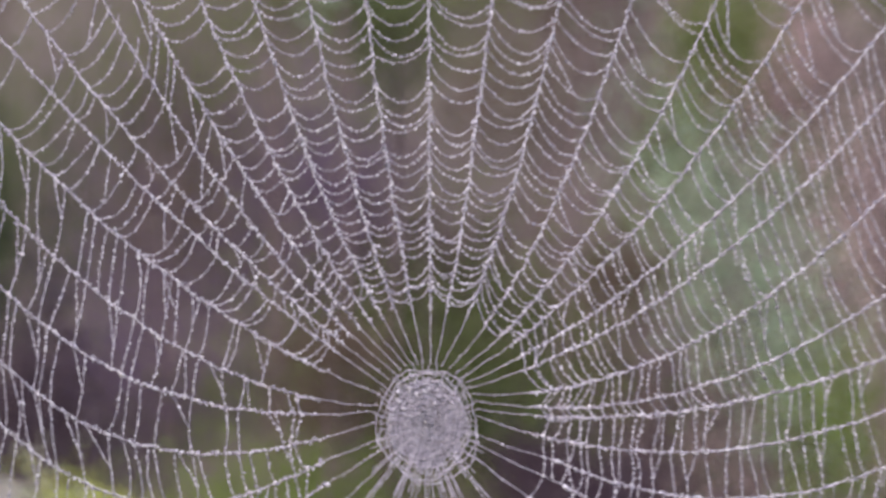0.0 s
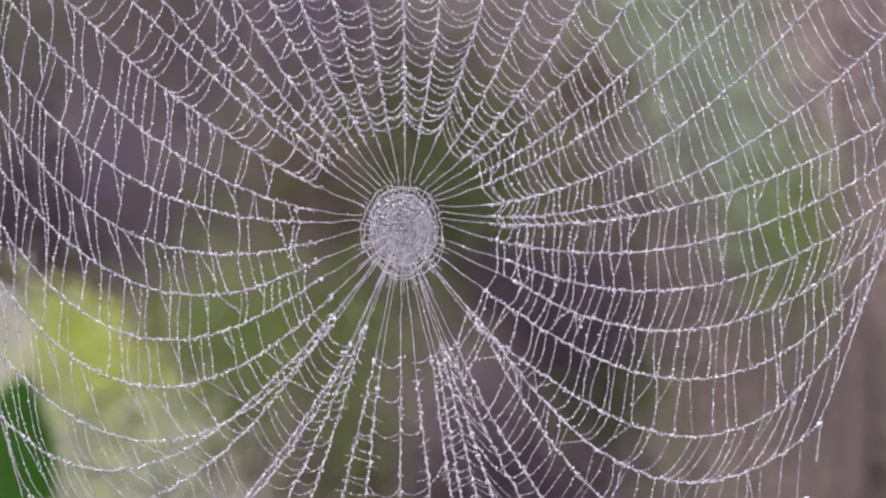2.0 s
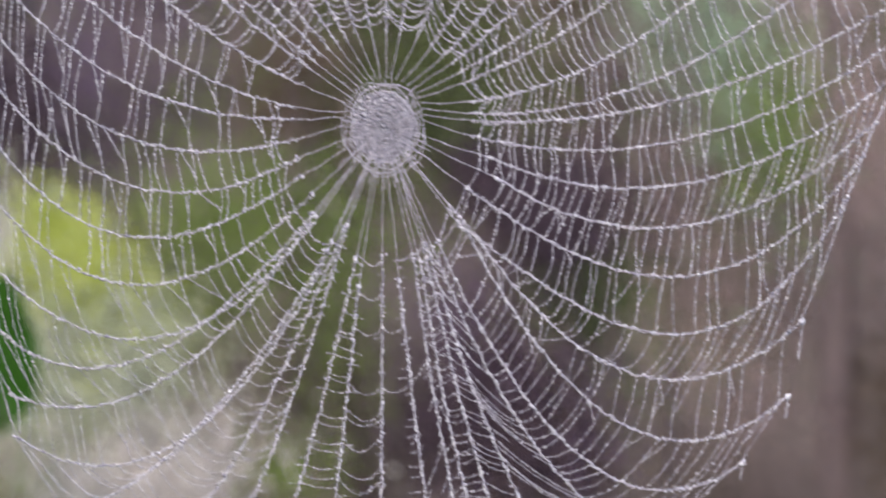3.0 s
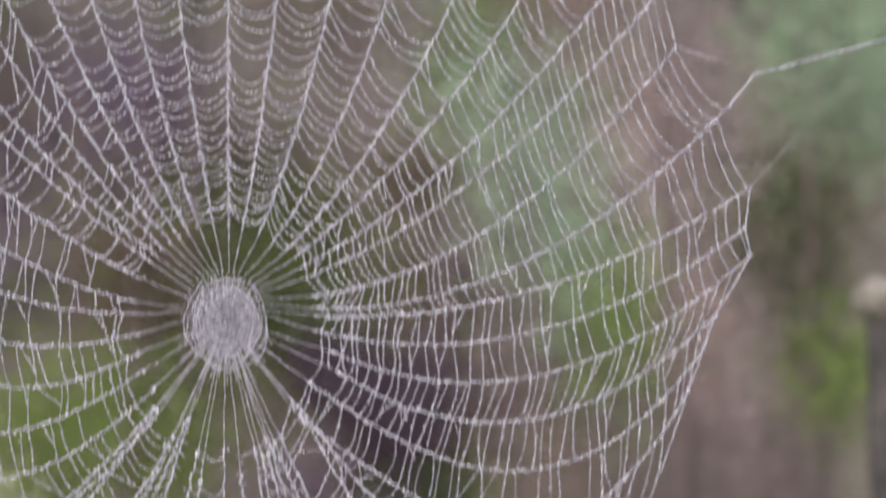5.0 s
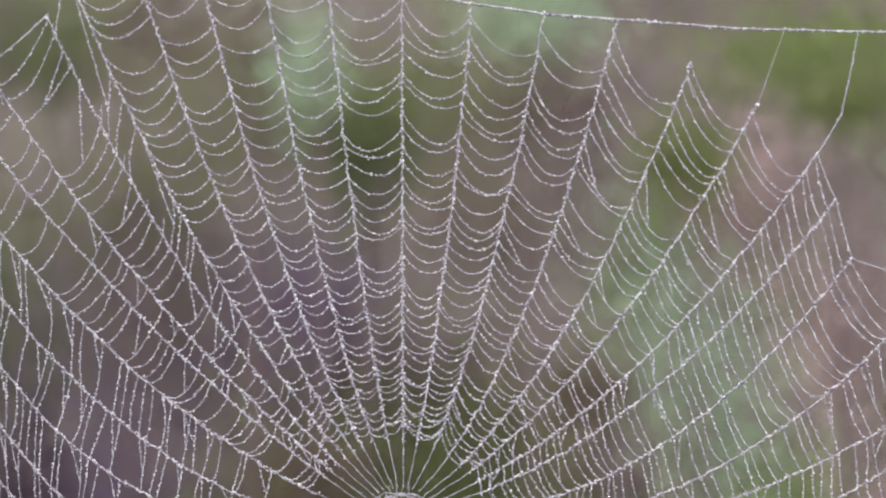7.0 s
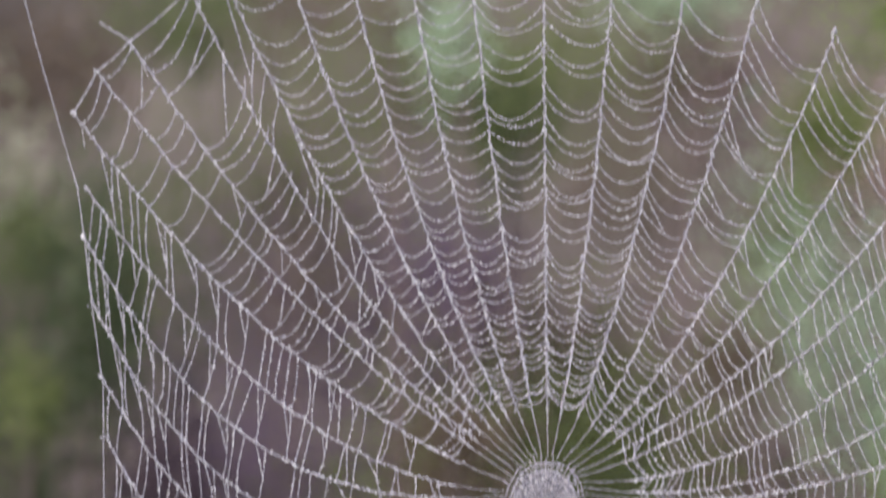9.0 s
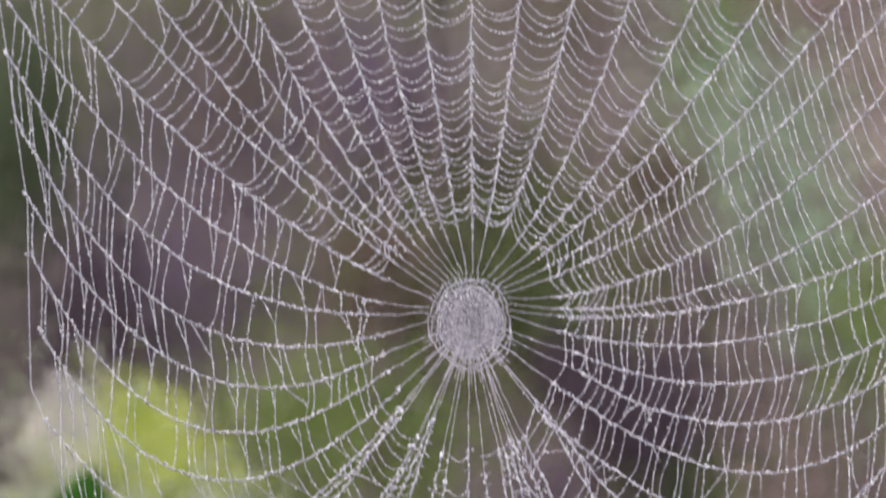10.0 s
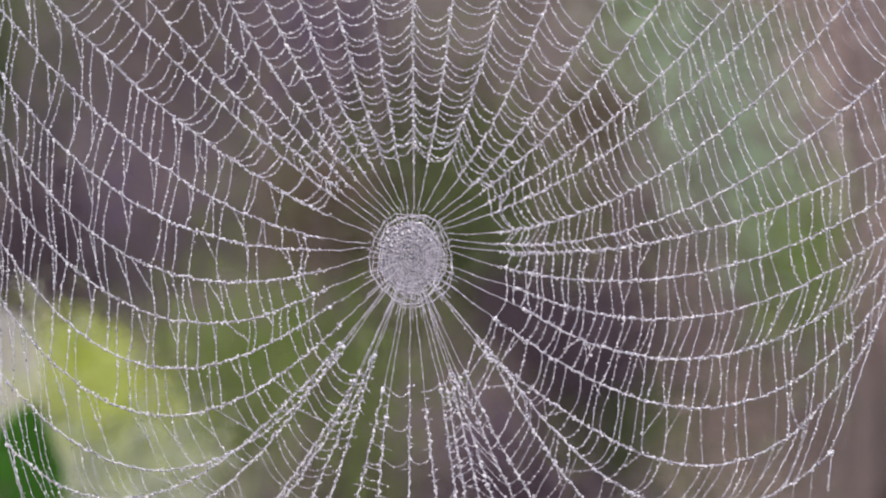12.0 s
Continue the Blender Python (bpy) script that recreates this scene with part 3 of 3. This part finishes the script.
def broad_leaf(name, label, x, y, z, long, wide, tilt, material, seed):
    """One big soft leaf on a stalk: blade with midrib, side lobes and a drooping tip."""
    rnd = random.Random(seed)
    root = tagged(empty(name, x, y, 0), label, "leaf")
    d = Vector((math.sin(radians(tilt)), -0.25, math.cos(radians(tilt)))).normalized()
    side = Vector((math.cos(radians(tilt)), 0, -math.sin(radians(tilt))))
    nor = d.cross(side)
    base = Vector((0, 0, z)) - d * long * 0.5
    vs, fs, rows, cols = [], [], 14, 9
    for i in range(rows + 1):
        t = i / rows
        w = wide * 0.5 * (math.sin(math.pi * min(1, t ** 0.8)) ** 0.7 * (1 - 0.25 * t) + 0.02)
        for j in range(cols + 1):
            s = 2 * j / cols - 1
            wave = 0.03 * wide * math.sin(t * 19 + abs(s) * 3)
            vs.append((base + d * (t * long) + side * (s * w) + nor * (0.16 * w * abs(s) + wave * abs(s) - 0.12 * long * t * t))[:])
    for i in range(rows):
        for j in range(cols):
            p = i * (cols + 1) + j
            fs.append((p, p + 1, p + cols + 2, p + cols + 1))
    part("blade", mesh_from("blade", vs, fs, material), root)
    _, arr = stem_arrays((0.02, 0.02, -0.03), base, 0.008, 0.004, 0.03, rnd)
    part("stalk", mesh_from("stalk", *arr, material), root)
    return root


def plants():
    plant("shrub", "dusky purple undergrowth behind the web", "undergrowth", -0.43, 4.91, 1.54, 0.63, 0.43, PLUM, 2720, 0.021, wide=0.22, lean=0, stems=3, seed=1)
    plant("shrub", "dusky purple undergrowth behind the web", "undergrowth", -0.18, 4.31, 1.67, 0.18, 0.23, PLUM, 1020, 0.018, wide=0.22, lean=0, stems=3, seed=2)
    plant("shrub", "withered mauve-brown undergrowth behind the web", "undergrowth", 0.46, 4.91, 1.27, 0.73, 0.52, MAUVE, 1428, 0.031, wide=0.22, lean=0, stems=3, seed=3)
    plant("shrub", "olive green shrub behind the hub", "shrub", 0.02, 4.51, 1.27, 0.52, 0.40, GRASS, 4200, 0.023, wide=0.22, lean=0, stems=3, seed=4)
    plant("shrub", "fresh green low shrub behind the web", "shrub", -0.43, 4.11, 0.83, 0.19, 0.13, GREEN, 1020, 0.018, wide=0.22, lean=0, stems=3, seed=5)
    plant("shrub", "fresh green low shrub behind the web", "shrub", -0.27, 3.91, 0.99, 0.35, 0.18, GREEN, 2380, 0.018, wide=0.22, lean=0, stems=3, seed=6)
    plant("shrub", "grey-green slanting spray of foliage", "shrub", 0.61, 4.11, 1.46, 0.21, 0.49, SAGE, 3060, 0.018, wide=0.22, lean=-0.35, stems=3, seed=7)
    plant("shrub", "olive green shrub behind the hub", "shrub", 0.00, 4.31, 1.28, 0.23, 0.20, OLIVE, 1462, 0.018, wide=0.22, lean=0, stems=3, seed=8)
    plant("shrub", "fresh green spray of foliage", "shrub", 0.76, 4.01, 1.18, 0.14, 0.22, GREEN, 1122, 0.018, wide=0.22, lean=0, stems=3, seed=9)
    plant("shrub", "faded pink flowering shrub", "shrub", 0.95, 4.31, 1.59, 0.23, 0.30, BLUSH, 2720, 0.018, wide=0.22, lean=0, stems=3, seed=10)
    plant("shrub", "faded pink flowering shrub", "shrub", 0.71, 4.71, 1.96, 0.25, 0.20, PINK, 1500, 0.018, wide=0.22, lean=0, stems=3, seed=11)
    plant("shrub", "faded pink withered shrub low down", "shrub", 0.83, 4.51, 0.88, 0.49, 0.41, PINK, 4250, 0.018, wide=0.22, lean=0, stems=3, seed=12)
    plant("shrub", "purple shrub with its shade put into the leaf colour", "shrub", 0.30, 3.71, 1.01, 0.11, 0.11, DARK, 1768, 0.018, wide=0.22, lean=0, stems=3, seed=13)
    plant("shrub", "purple shrub with its shade put into the leaf colour", "shrub", 0.17, 3.71, 0.66, 0.22, 0.22, DARK, 2100, 0.018, wide=0.22, lean=0, stems=3, seed=14)
    plant("shrub", "purple shrub with its shade put into the leaf colour", "shrub", -0.70, 3.71, 1.19, 0.13, 0.23, DARK, 1428, 0.018, wide=0.22, lean=0, stems=3, seed=15)
    plant("shrub", "purple shrub with its shade put into the leaf colour", "shrub", -0.63, 4.11, 1.27, 0.26, 0.34, PLUM, 1020, 0.018, wide=0.22, lean=0, stems=3, seed=16)
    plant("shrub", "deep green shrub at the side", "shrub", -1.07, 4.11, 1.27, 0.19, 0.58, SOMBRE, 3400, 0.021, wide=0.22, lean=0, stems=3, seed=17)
    plant("shrub", "brown withered shrub at the side", "shrub", -1.09, 4.31, 2.07, 0.18, 0.18, RUST, 884, 0.021, wide=0.22, lean=0, stems=3, seed=18)
    plant("shrub", "olive green shrub at the side", "shrub", -0.94, 3.71, 1.38, 0.06, 0.11, GRASS, 578, 0.018, wide=0.22, lean=0, stems=3, seed=19)
    plant("shrub", "olive green shrub at the side", "shrub", -0.99, 3.91, 1.69, 0.09, 0.15, OLIVE, 884, 0.018, wide=0.22, lean=0, stems=3, seed=20)
    plant("shrub", "olive green shrub tops behind the web", "shrub", -0.05, 4.31, 2.10, 0.42, 0.18, GRASS, 1768, 0.018, wide=0.22, lean=0, stems=3, seed=21)
    plant("shrub", "deep green shrub tops behind the web", "shrub", -0.07, 4.11, 1.98, 0.12, 0.08, OLIVE, 680, 0.018, wide=0.22, lean=0, stems=3, seed=22)
    plant("shrub", "olive green shrub tops behind the web", "shrub", -0.75, 4.31, 2.19, 0.23, 0.14, OLIVE, 1428, 0.018, wide=0.22, lean=0, stems=3, seed=23)
    plant("shrub", "grey-green shrub tops behind the web", "shrub", -0.18, 3.91, 2.09, 0.10, 0.15, SAGE, 510, 0.018, wide=0.22, lean=0, stems=3, seed=24)
    plant("shrub", "grey-green shrub tops behind the web", "shrub", 0.26, 3.91, 2.20, 0.16, 0.10, SAGE, 884, 0.018, wide=0.22, lean=0, stems=3, seed=25)
    plant("shrub", "dusky purple flowering shrub", "shrub", 0.41, 4.51, 2.07, 0.17, 0.17, MAUVE, 816, 0.018, wide=0.22, lean=0, stems=3, seed=26)
    plant("shrub", "fresh green shrub tops beyond the web", "shrub", 0.85, 4.11, 2.16, 0.37, 0.13, GREEN, 1768, 0.018, wide=0.22, lean=0, stems=3, seed=27)
    plant("shrub", "olive green shrub beside pale sprays", "shrub", 0.52, 4.41, 1.77, 0.13, 0.39, GREEN, 1020, 0.018, wide=0.22, lean=0.35, stems=3, seed=28)
    plant("shrub", "olive green shrub behind the web", "shrub", -0.54, 4.71, 1.98, 0.25, 0.25, GRASS, 884, 0.018, wide=0.22, lean=0, stems=3, seed=29)
    plant("shrub", "olive green thicket in shade", "shrub", 0.38, 3.91, 0.87, 0.11, 0.10, OLIVE, 884, 0.018, wide=0.22, lean=0, stems=3, seed=30)
    plant("shrub", "grey-green spray beyond the web", "shrub", 1.32, 4.31, 1.76, 0.32, 0.35, SAGE, 3600, 0.021, wide=0.22, lean=0, stems=3, seed=31)
    plant("shrub", "dark thicket beyond the web", "shrub", 1.16, 4.21, 1.38, 0.20, 0.22, SOMBRE, 900, 0.018, wide=0.22, lean=0, stems=3, seed=32)
    plant("shrub", "fresh green tuft beyond the web", "shrub", 1.20, 4.01, 1.10, 0.13, 0.19, GREEN, 884, 0.018, wide=0.22, lean=0, stems=3, seed=33)
    plant("shrub", "faded brown undergrowth beyond the web", "undergrowth", 1.26, 4.81, 0.66, 0.42, 0.42, PINK, 1904, 0.021, wide=0.22, lean=0, stems=3, seed=34)
    plant("shrub", "brown withered undergrowth beyond the web", "undergrowth", 1.08, 4.11, 0.57, 0.18, 0.29, RUST, 1428, 0.021, wide=0.22, lean=0, stems=3, seed=35)
    plant("shrub", "pale grey-green drooping stalks", "shrub", -0.58, 3.41, 0.79, 0.18, 0.28, WAN, 5100, 0.017, wide=0.22, lean=-0.3, stems=3, seed=36)
    plant("shrub", "olive green stalks under the hub", "shrub", -0.10, 3.91, 0.75, 0.12, 0.24, GRASS, 578, 0.018, wide=0.22, lean=0, stems=3, seed=37)
    plant("shrub", "yellow-green bright young shoots", "shrub", -0.56, 3.51, 0.98, 0.10, 0.11, LIME, 1224, 0.017, wide=0.22, lean=-0.5, stems=3, seed=38)
    plant("shrub", "pale cream withered flower heads", "flowers", -0.69, 3.51, 1.00, 0.09, 0.08, PALE, 1020, 0.017, wide=0.22, lean=0, stems=3, seed=39)
    plant("shrub", "pale cream withered flower heads", "flowers", -0.41, 3.31, 0.60, 0.19, 0.08, PALE, 2108, 0.017, wide=0.22, lean=0, stems=3, seed=40)
    broad_leaf("broad_leaf", "broad yellow-green leaf among young shoots", -0.53, 3.31, 1.00, 0.19, 0.09, -32, LIME, 41)
    broad_leaf("withered_leaf", "pale cream withered leaf on a stalk", -0.66, 3.31, 1.02, 0.19, 0.10, -15, PALE, 42)
    broad_leaf("broad_leaf", "vivid green broad leaf in shade", -0.59, 2.91, 0.85, 0.28, 0.16, 12, VIVID, 43)
    plant("shrub", "deep green shrub at the side, shade put into its leaf colour", "shrub", -0.85, 3.81, 1.55, 0.10, 0.35, SOMBRE, 2210, 0.018, wide=0.22, lean=0, stems=3, seed=44)
    plant("shrub", "olive green shrub in shade at the side", "shrub", -0.84, 4.01, 1.60, 0.09, 0.29, OLIVE, 884, 0.018, wide=0.22, lean=0, stems=3, seed=45)
    plant("shrub", "dark brown withered tuft behind the web", "shrub", 0.38, 4.11, 1.47, 0.10, 0.08, RUST, 646, 0.016, wide=0.22, lean=0, stems=3, seed=46)
    plant("shrub", "brown withered tuft behind the web", "shrub", -0.16, 3.81, 1.32, 0.12, 0.06, RUST, 680, 0.016, wide=0.22, lean=0, stems=3, seed=47)
    plant("shrub", "purple shrub with its shade put into the leaf colour", "shrub", 0.20, 3.91, 1.09, 0.10, 0.09, DARK, 952, 0.016, wide=0.22, lean=0, stems=3, seed=48)
    plant("shrub", "brown withered tuft behind the web", "shrub", -0.18, 3.91, 1.22, 0.13, 0.08, RUST, 578, 0.016, wide=0.22, lean=0, stems=3, seed=49)
    plant("shrub", "yellowish green shrub tops beyond the web", "shrub", 0.55, 3.91, 1.91, 0.12, 0.10, GRASS, 884, 0.018, wide=0.22, lean=0, stems=3, seed=50)
    plant("shrub", "olive green shrub tops beyond the web", "shrub", 0.84, 3.81, 2.01, 0.15, 0.06, GRASS, 680, 0.018, wide=0.22, lean=0, stems=3, seed=51)
    plant("shrub", "grey-green thicket beyond the web", "shrub", 1.18, 4.01, 1.94, 0.12, 0.15, SAGE, 450, 0.018, wide=0.22, lean=0, stems=3, seed=52)
    plant("shrub", "faded pink withered shrub beside green sprays", "shrub", 0.96, 4.21, 1.14, 0.13, 0.22, PINK, 952, 0.018, wide=0.22, lean=0, stems=3, seed=53)
    plant("shrub", "olive green shrub behind the web", "shrub", -0.31, 4.40, 2.12, 0.24, 0.28, GRASS, 795, 0.018, lean=0, stems=3, seed=61)
    plant("shrub", "deep green shrub tops behind the web", "shrub", -0.06, 4.20, 1.91, 0.12, 0.19, OLIVE, 454, 0.018, lean=0, stems=3, seed=62)
    plant("shrub", "brown withered shrub tops behind the web", "shrub", 0.30, 4.40, 2.10, 0.20, 0.20, RUST, 611, 0.018, lean=0, stems=3, seed=63)
    plant("shrub", "brown withered undergrowth behind the web", "shrub", 0.20, 4.90, 1.92, 0.34, 0.25, RUST, 1095, 0.018, lean=0, stems=3, seed=64)
    plant("shrub", "deep green shrub at the side", "shrub", -0.76, 4.20, 1.55, 0.16, 0.30, SOMBRE, 635, 0.018, lean=0, stems=3, seed=65)
    plant("shrub", "brown withered tuft behind the web", "shrub", -0.54, 4.60, 1.67, 0.21, 0.24, RUST, 626, 0.018, lean=0, stems=3, seed=66)
    plant("shrub", "brown withered shrub tops behind the web", "shrub", -0.52, 4.30, 2.23, 0.17, 0.19, RUST, 546, 0.018, lean=0, stems=3, seed=67)
    plant("shrub", "dark brown undergrowth behind the web", "shrub", 0.04, 4.60, 1.54, 0.32, 0.21, RUST, 862, 0.018, lean=0, stems=3, seed=68)
    plant("shrub", "faded pink flowering shrub", "shrub", 0.78, 4.60, 1.95, 0.16, 0.21, PINK, 646, 0.018, lean=0, stems=3, seed=69)
    plant("shrub", "grey-green spray beyond the web", "shrub", 1.23, 4.20, 1.72, 0.25, 0.30, SAGE, 943, 0.018, lean=0, stems=3, seed=70)
    plant("shrub", "brown withered thicket beyond the web", "shrub", 1.14, 4.10, 1.35, 0.20, 0.27, RUST, 572, 0.018, lean=0, stems=3, seed=71)
    plant("shrub", "yellow-green bright young shoots", "shrub", -0.55, 3.45, 0.95, 0.13, 0.13, LIME, 560, 0.017, lean=-0.3, stems=3, seed=72)
    plant("shrub", "pale grey-green drooping stalks", "shrub", -0.45, 3.40, 0.80, 0.20, 0.21, WAN, 703, 0.017, lean=-0.3, stems=3, seed=73)
    plant("shrub", "purple shrub with its shade put into the leaf colour", "shrub", -0.17, 3.90, 0.68, 0.12, 0.15, DARK, 230, 0.018, lean=0, stems=3, seed=74)
    plant("shrub", "olive brown undergrowth behind the web", "shrub", -0.83, 5.00, 1.98, 0.28, 0.28, OLIVE, 626, 0.018, lean=0, stems=3, seed=81)
    plant("shrub", "purple shrub with its shade put into the leaf colour", "shrub", -0.70, 3.90, 1.16, 0.19, 0.13, DARK, 255, 0.018, lean=0, stems=3, seed=91)
    plant("shrub", "dusky purple undergrowth behind the web", "shrub", -0.66, 4.60, 1.23, 0.24, 0.18, PLUM, 483, 0.018, lean=0, stems=3, seed=92)
    plant("shrub", "yellow-green bright young shoots", "shrub", -0.57, 3.40, 0.95, 0.16, 0.13, LIME, 472, 0.017, lean=-0.3, stems=3, seed=93)
    plant("shrub", "pale grey-green drooping stalks", "shrub", -0.46, 3.35, 0.82, 0.17, 0.14, WAN, 437, 0.017, lean=-0.3, stems=3, seed=94)
    plant("shrub", "faded pink flowering shrub", "shrub", 0.98, 4.30, 1.65, 0.14, 0.31, PINK, 880, 0.018, lean=0, stems=3, seed=101)
    plant("shrub", "tan olive thicket beyond the web", "shrub", 1.23, 4.30, 1.47, 0.19, 0.19, GRASS, 588, 0.018, lean=0, stems=3, seed=102)
    plant("shrub", "pale olive shrub at the side", "shrub", -1.07, 4.10, 1.86, 0.12, 0.19, WAN, 174, 0.018, lean=0, stems=3, seed=103)
    plant("shrub", "brown withered shrub at the side", "shrub", -0.96, 4.20, 2.11, 0.15, 0.15, RUST, 378, 0.018, lean=0, stems=3, seed=104)
    plant("shrub", "purple shrub with its shade put into the leaf colour", "shrub", 0.18, 3.80, 0.66, 0.20, 0.23, DARK, 411, 0.018, lean=0, stems=3, seed=105)
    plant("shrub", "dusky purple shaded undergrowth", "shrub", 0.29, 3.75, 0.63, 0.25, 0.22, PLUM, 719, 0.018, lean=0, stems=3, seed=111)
    plant("shrub", "purple shrub with its shade put into the leaf colour", "shrub", 0.31, 3.70, 0.57, 0.20, 0.15, DARK, 262, 0.018, lean=0, stems=3, seed=112)
    plant("shrub", "deep green shrub behind the hub, shade put into its leaf colour", "shrub", 0.20, 4.20, 1.17, 0.16, 0.22, SOMBRE, 415, 0.018, lean=0, stems=3, seed=121)
    plant("shrub", "purple shrub with its shade put into the leaf colour", "shrub", 0.29, 3.75, 0.74, 0.17, 0.22, DARK, 251, 0.018, lean=0, stems=3, seed=122)
    plant("shrub", "dark thicket beyond the web, shade put into its leaf colour", "shrub", 1.17, 4.15, 1.27, 0.16, 0.22, SOMBRE, 498, 0.018, lean=0, stems=3, seed=131)
    plant("shrub", "vivid green low shrub in shade", "shrub", -0.61, 3.00, 0.82, 0.09, 0.12, VIVID, 192, 0.016, lean=0, stems=3, seed=141)
    plant("shrub", "brown withered shrub at the side", "shrub", -0.94, 4.20, 2.06, 0.14, 0.14, RUST, 240, 0.018, lean=0, stems=3, seed=142)
    plant("shrub", "brown withered shrub tops behind the web", "shrub", -0.33, 4.20, 2.22, 0.16, 0.14, RUST, 230, 0.018, lean=0, stems=3, seed=143)
    plant("shrub", "yellow-green bright young shoots", "shrub", -0.58, 3.50, 0.93, 0.17, 0.13, LIME, 420, 0.017, lean=0, stems=3, seed=151)
    plant("shrub", "yellow-green bright young shoots", "shrub", -0.48, 3.45, 0.86, 0.15, 0.15, LIME, 260, 0.017, lean=0, stems=3, seed=152)
    plant("shrub", "pale grey-green drooping stalks", "shrub", -0.58, 3.50, 0.86, 0.20, 0.18, WAN, 420, 0.017, lean=0, stems=3, seed=153)
    plant("shrub", "pale grey-green drooping stalks", "shrub", -0.53, 3.40, 0.72, 0.21, 0.15, WAN, 700, 0.017, lean=0, stems=3, seed=154)
    plant("shrub", "pale cream withered flower heads", "flowers", -0.41, 3.30, 0.65, 0.28, 0.12, PALE, 900, 0.017, lean=0, stems=3, seed=155)
    plant("shrub", "fresh green low shoots under the web", "shrub", -0.17, 3.40, 0.59, 0.12, 0.11, GREEN, 330, 0.017, lean=0, stems=3, seed=156)
    plant("shrub", "fresh green low shoots under the web", "shrub", -0.61, 3.40, 0.58, 0.12, 0.08, GREEN, 260, 0.017, lean=0, stems=3, seed=157)
    plant("shrub", "purple shrub with its shade put into the leaf colour", "shrub", 0.33, 3.70, 1.09, 0.13, 0.13, DARK, 330, 0.017, lean=0, stems=3, seed=158)
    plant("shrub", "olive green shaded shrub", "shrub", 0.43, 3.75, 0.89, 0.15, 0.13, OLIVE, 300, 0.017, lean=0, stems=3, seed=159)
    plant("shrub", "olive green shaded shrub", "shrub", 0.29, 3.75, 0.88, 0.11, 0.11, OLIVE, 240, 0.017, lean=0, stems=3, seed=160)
    plant("shrub", "purple shrub with its shade put into the leaf colour", "shrub", 0.19, 3.70, 0.68, 0.18, 0.20, DARK, 300, 0.017, lean=0, stems=3, seed=161)
    plant("shrub", "purple shrub with its shade put into the leaf colour", "shrub", 0.31, 3.70, 0.60, 0.21, 0.15, DARK, 300, 0.017, lean=0, stems=3, seed=162)
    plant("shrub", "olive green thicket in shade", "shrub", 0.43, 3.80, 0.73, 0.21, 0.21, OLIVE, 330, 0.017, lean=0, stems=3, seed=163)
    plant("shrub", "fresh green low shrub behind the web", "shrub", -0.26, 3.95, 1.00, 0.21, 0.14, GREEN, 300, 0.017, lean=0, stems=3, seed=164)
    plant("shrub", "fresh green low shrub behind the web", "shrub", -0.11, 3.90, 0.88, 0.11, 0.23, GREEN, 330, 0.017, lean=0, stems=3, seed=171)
    plant("shrub", "purple shrub with its shade put into the leaf colour", "shrub", 0.15, 3.60, 0.69, 0.19, 0.23, DARK, 330, 0.017, lean=0, stems=3, seed=172)
    plant("shrub", "purple shrub with its shade put into the leaf colour", "shrub", 0.34, 3.70, 1.02, 0.17, 0.11, DARK, 330, 0.017, lean=0, stems=3, seed=181)
    plant("shrub", "purple shrub with its shade put into the leaf colour", "shrub", 0.22, 3.60, 0.63, 0.21, 0.15, DARK, 360, 0.017, lean=0, stems=3, seed=182)
    plant("shrub", "purple shrub with its shade put into the leaf colour", "shrub", 0.39, 3.70, 1.03, 0.18, 0.20, DARK, 330, 0.017, lean=0, stems=3, seed=191)
    plant("shrub", "purple shrub with its shade put into the leaf colour", "shrub", -0.63, 3.60, 1.16, 0.15, 0.11, DARK, 200, 0.017, lean=0, stems=3, seed=192)
    plant("shrub", "dusky purple shaded undergrowth", "shrub", 0.17, 3.75, 0.85, 0.16, 0.14, PLUM, 260, 0.017, lean=0, stems=3, seed=193)


# ---------------------------------------------------------------- stems that hold the web
def holding_stem(label, x, y, height, lean, knob, thick=1.0):
    rnd = random.Random(round(x * 1000))
    root = tagged(empty("plant_stem", x, y, 0), label, "stem", "stems beside the web")
    t = np.linspace(0, 1, 40)[:, None]
    p = np.concatenate([lean * t ** 2 + 0.004 * np.sin(t * 17), 0.003 * np.cos(t * 13), -0.04 + (height + 0.04) * t], 1)
    r = thick * np.linspace(0.0115, 0.009, 40) * (1 + 0.1 * np.sin(np.arange(40) * 1.3))
    part("stalk", mesh_from("stalk", *tube_arrays(p, r, 10), BARK), root)
    if knob:
        bm = bmesh.new()
        bmesh.ops.create_icosphere(bm, subdivisions=3, radius=0.0145 * thick)
        for v in bm.verts:
            v.co *= 1 + 0.25 * noise.noise(v.co * 120)
            v.co.z *= 0.85
        me = bpy.data.meshes.new("knob")
        bm.to_mesh(me)
        bm.free()
        me.materials.append(WOOD_END)
        me.shade_smooth()
        k = part("broken_end", me, root, "pale broken wood")
        k.location = p[-1]
    return root


def stems():
    holding_stem("dark bark stem with a pale broken end", 0.500, 1.011, 1.211, 0.008, True, 1.45)
    holding_stem("slender dark stem that carries web threads", 0.300, 0.0, 1.40, 0, False)
    holding_stem("slender dark stem that carries web threads", -0.225, 0.0, 1.54, 0, False)


def motions():
    """The web hangs still in calm air; the camera alone moves."""


ground()
bank()
plants()
stems()
spider_web()
motions()
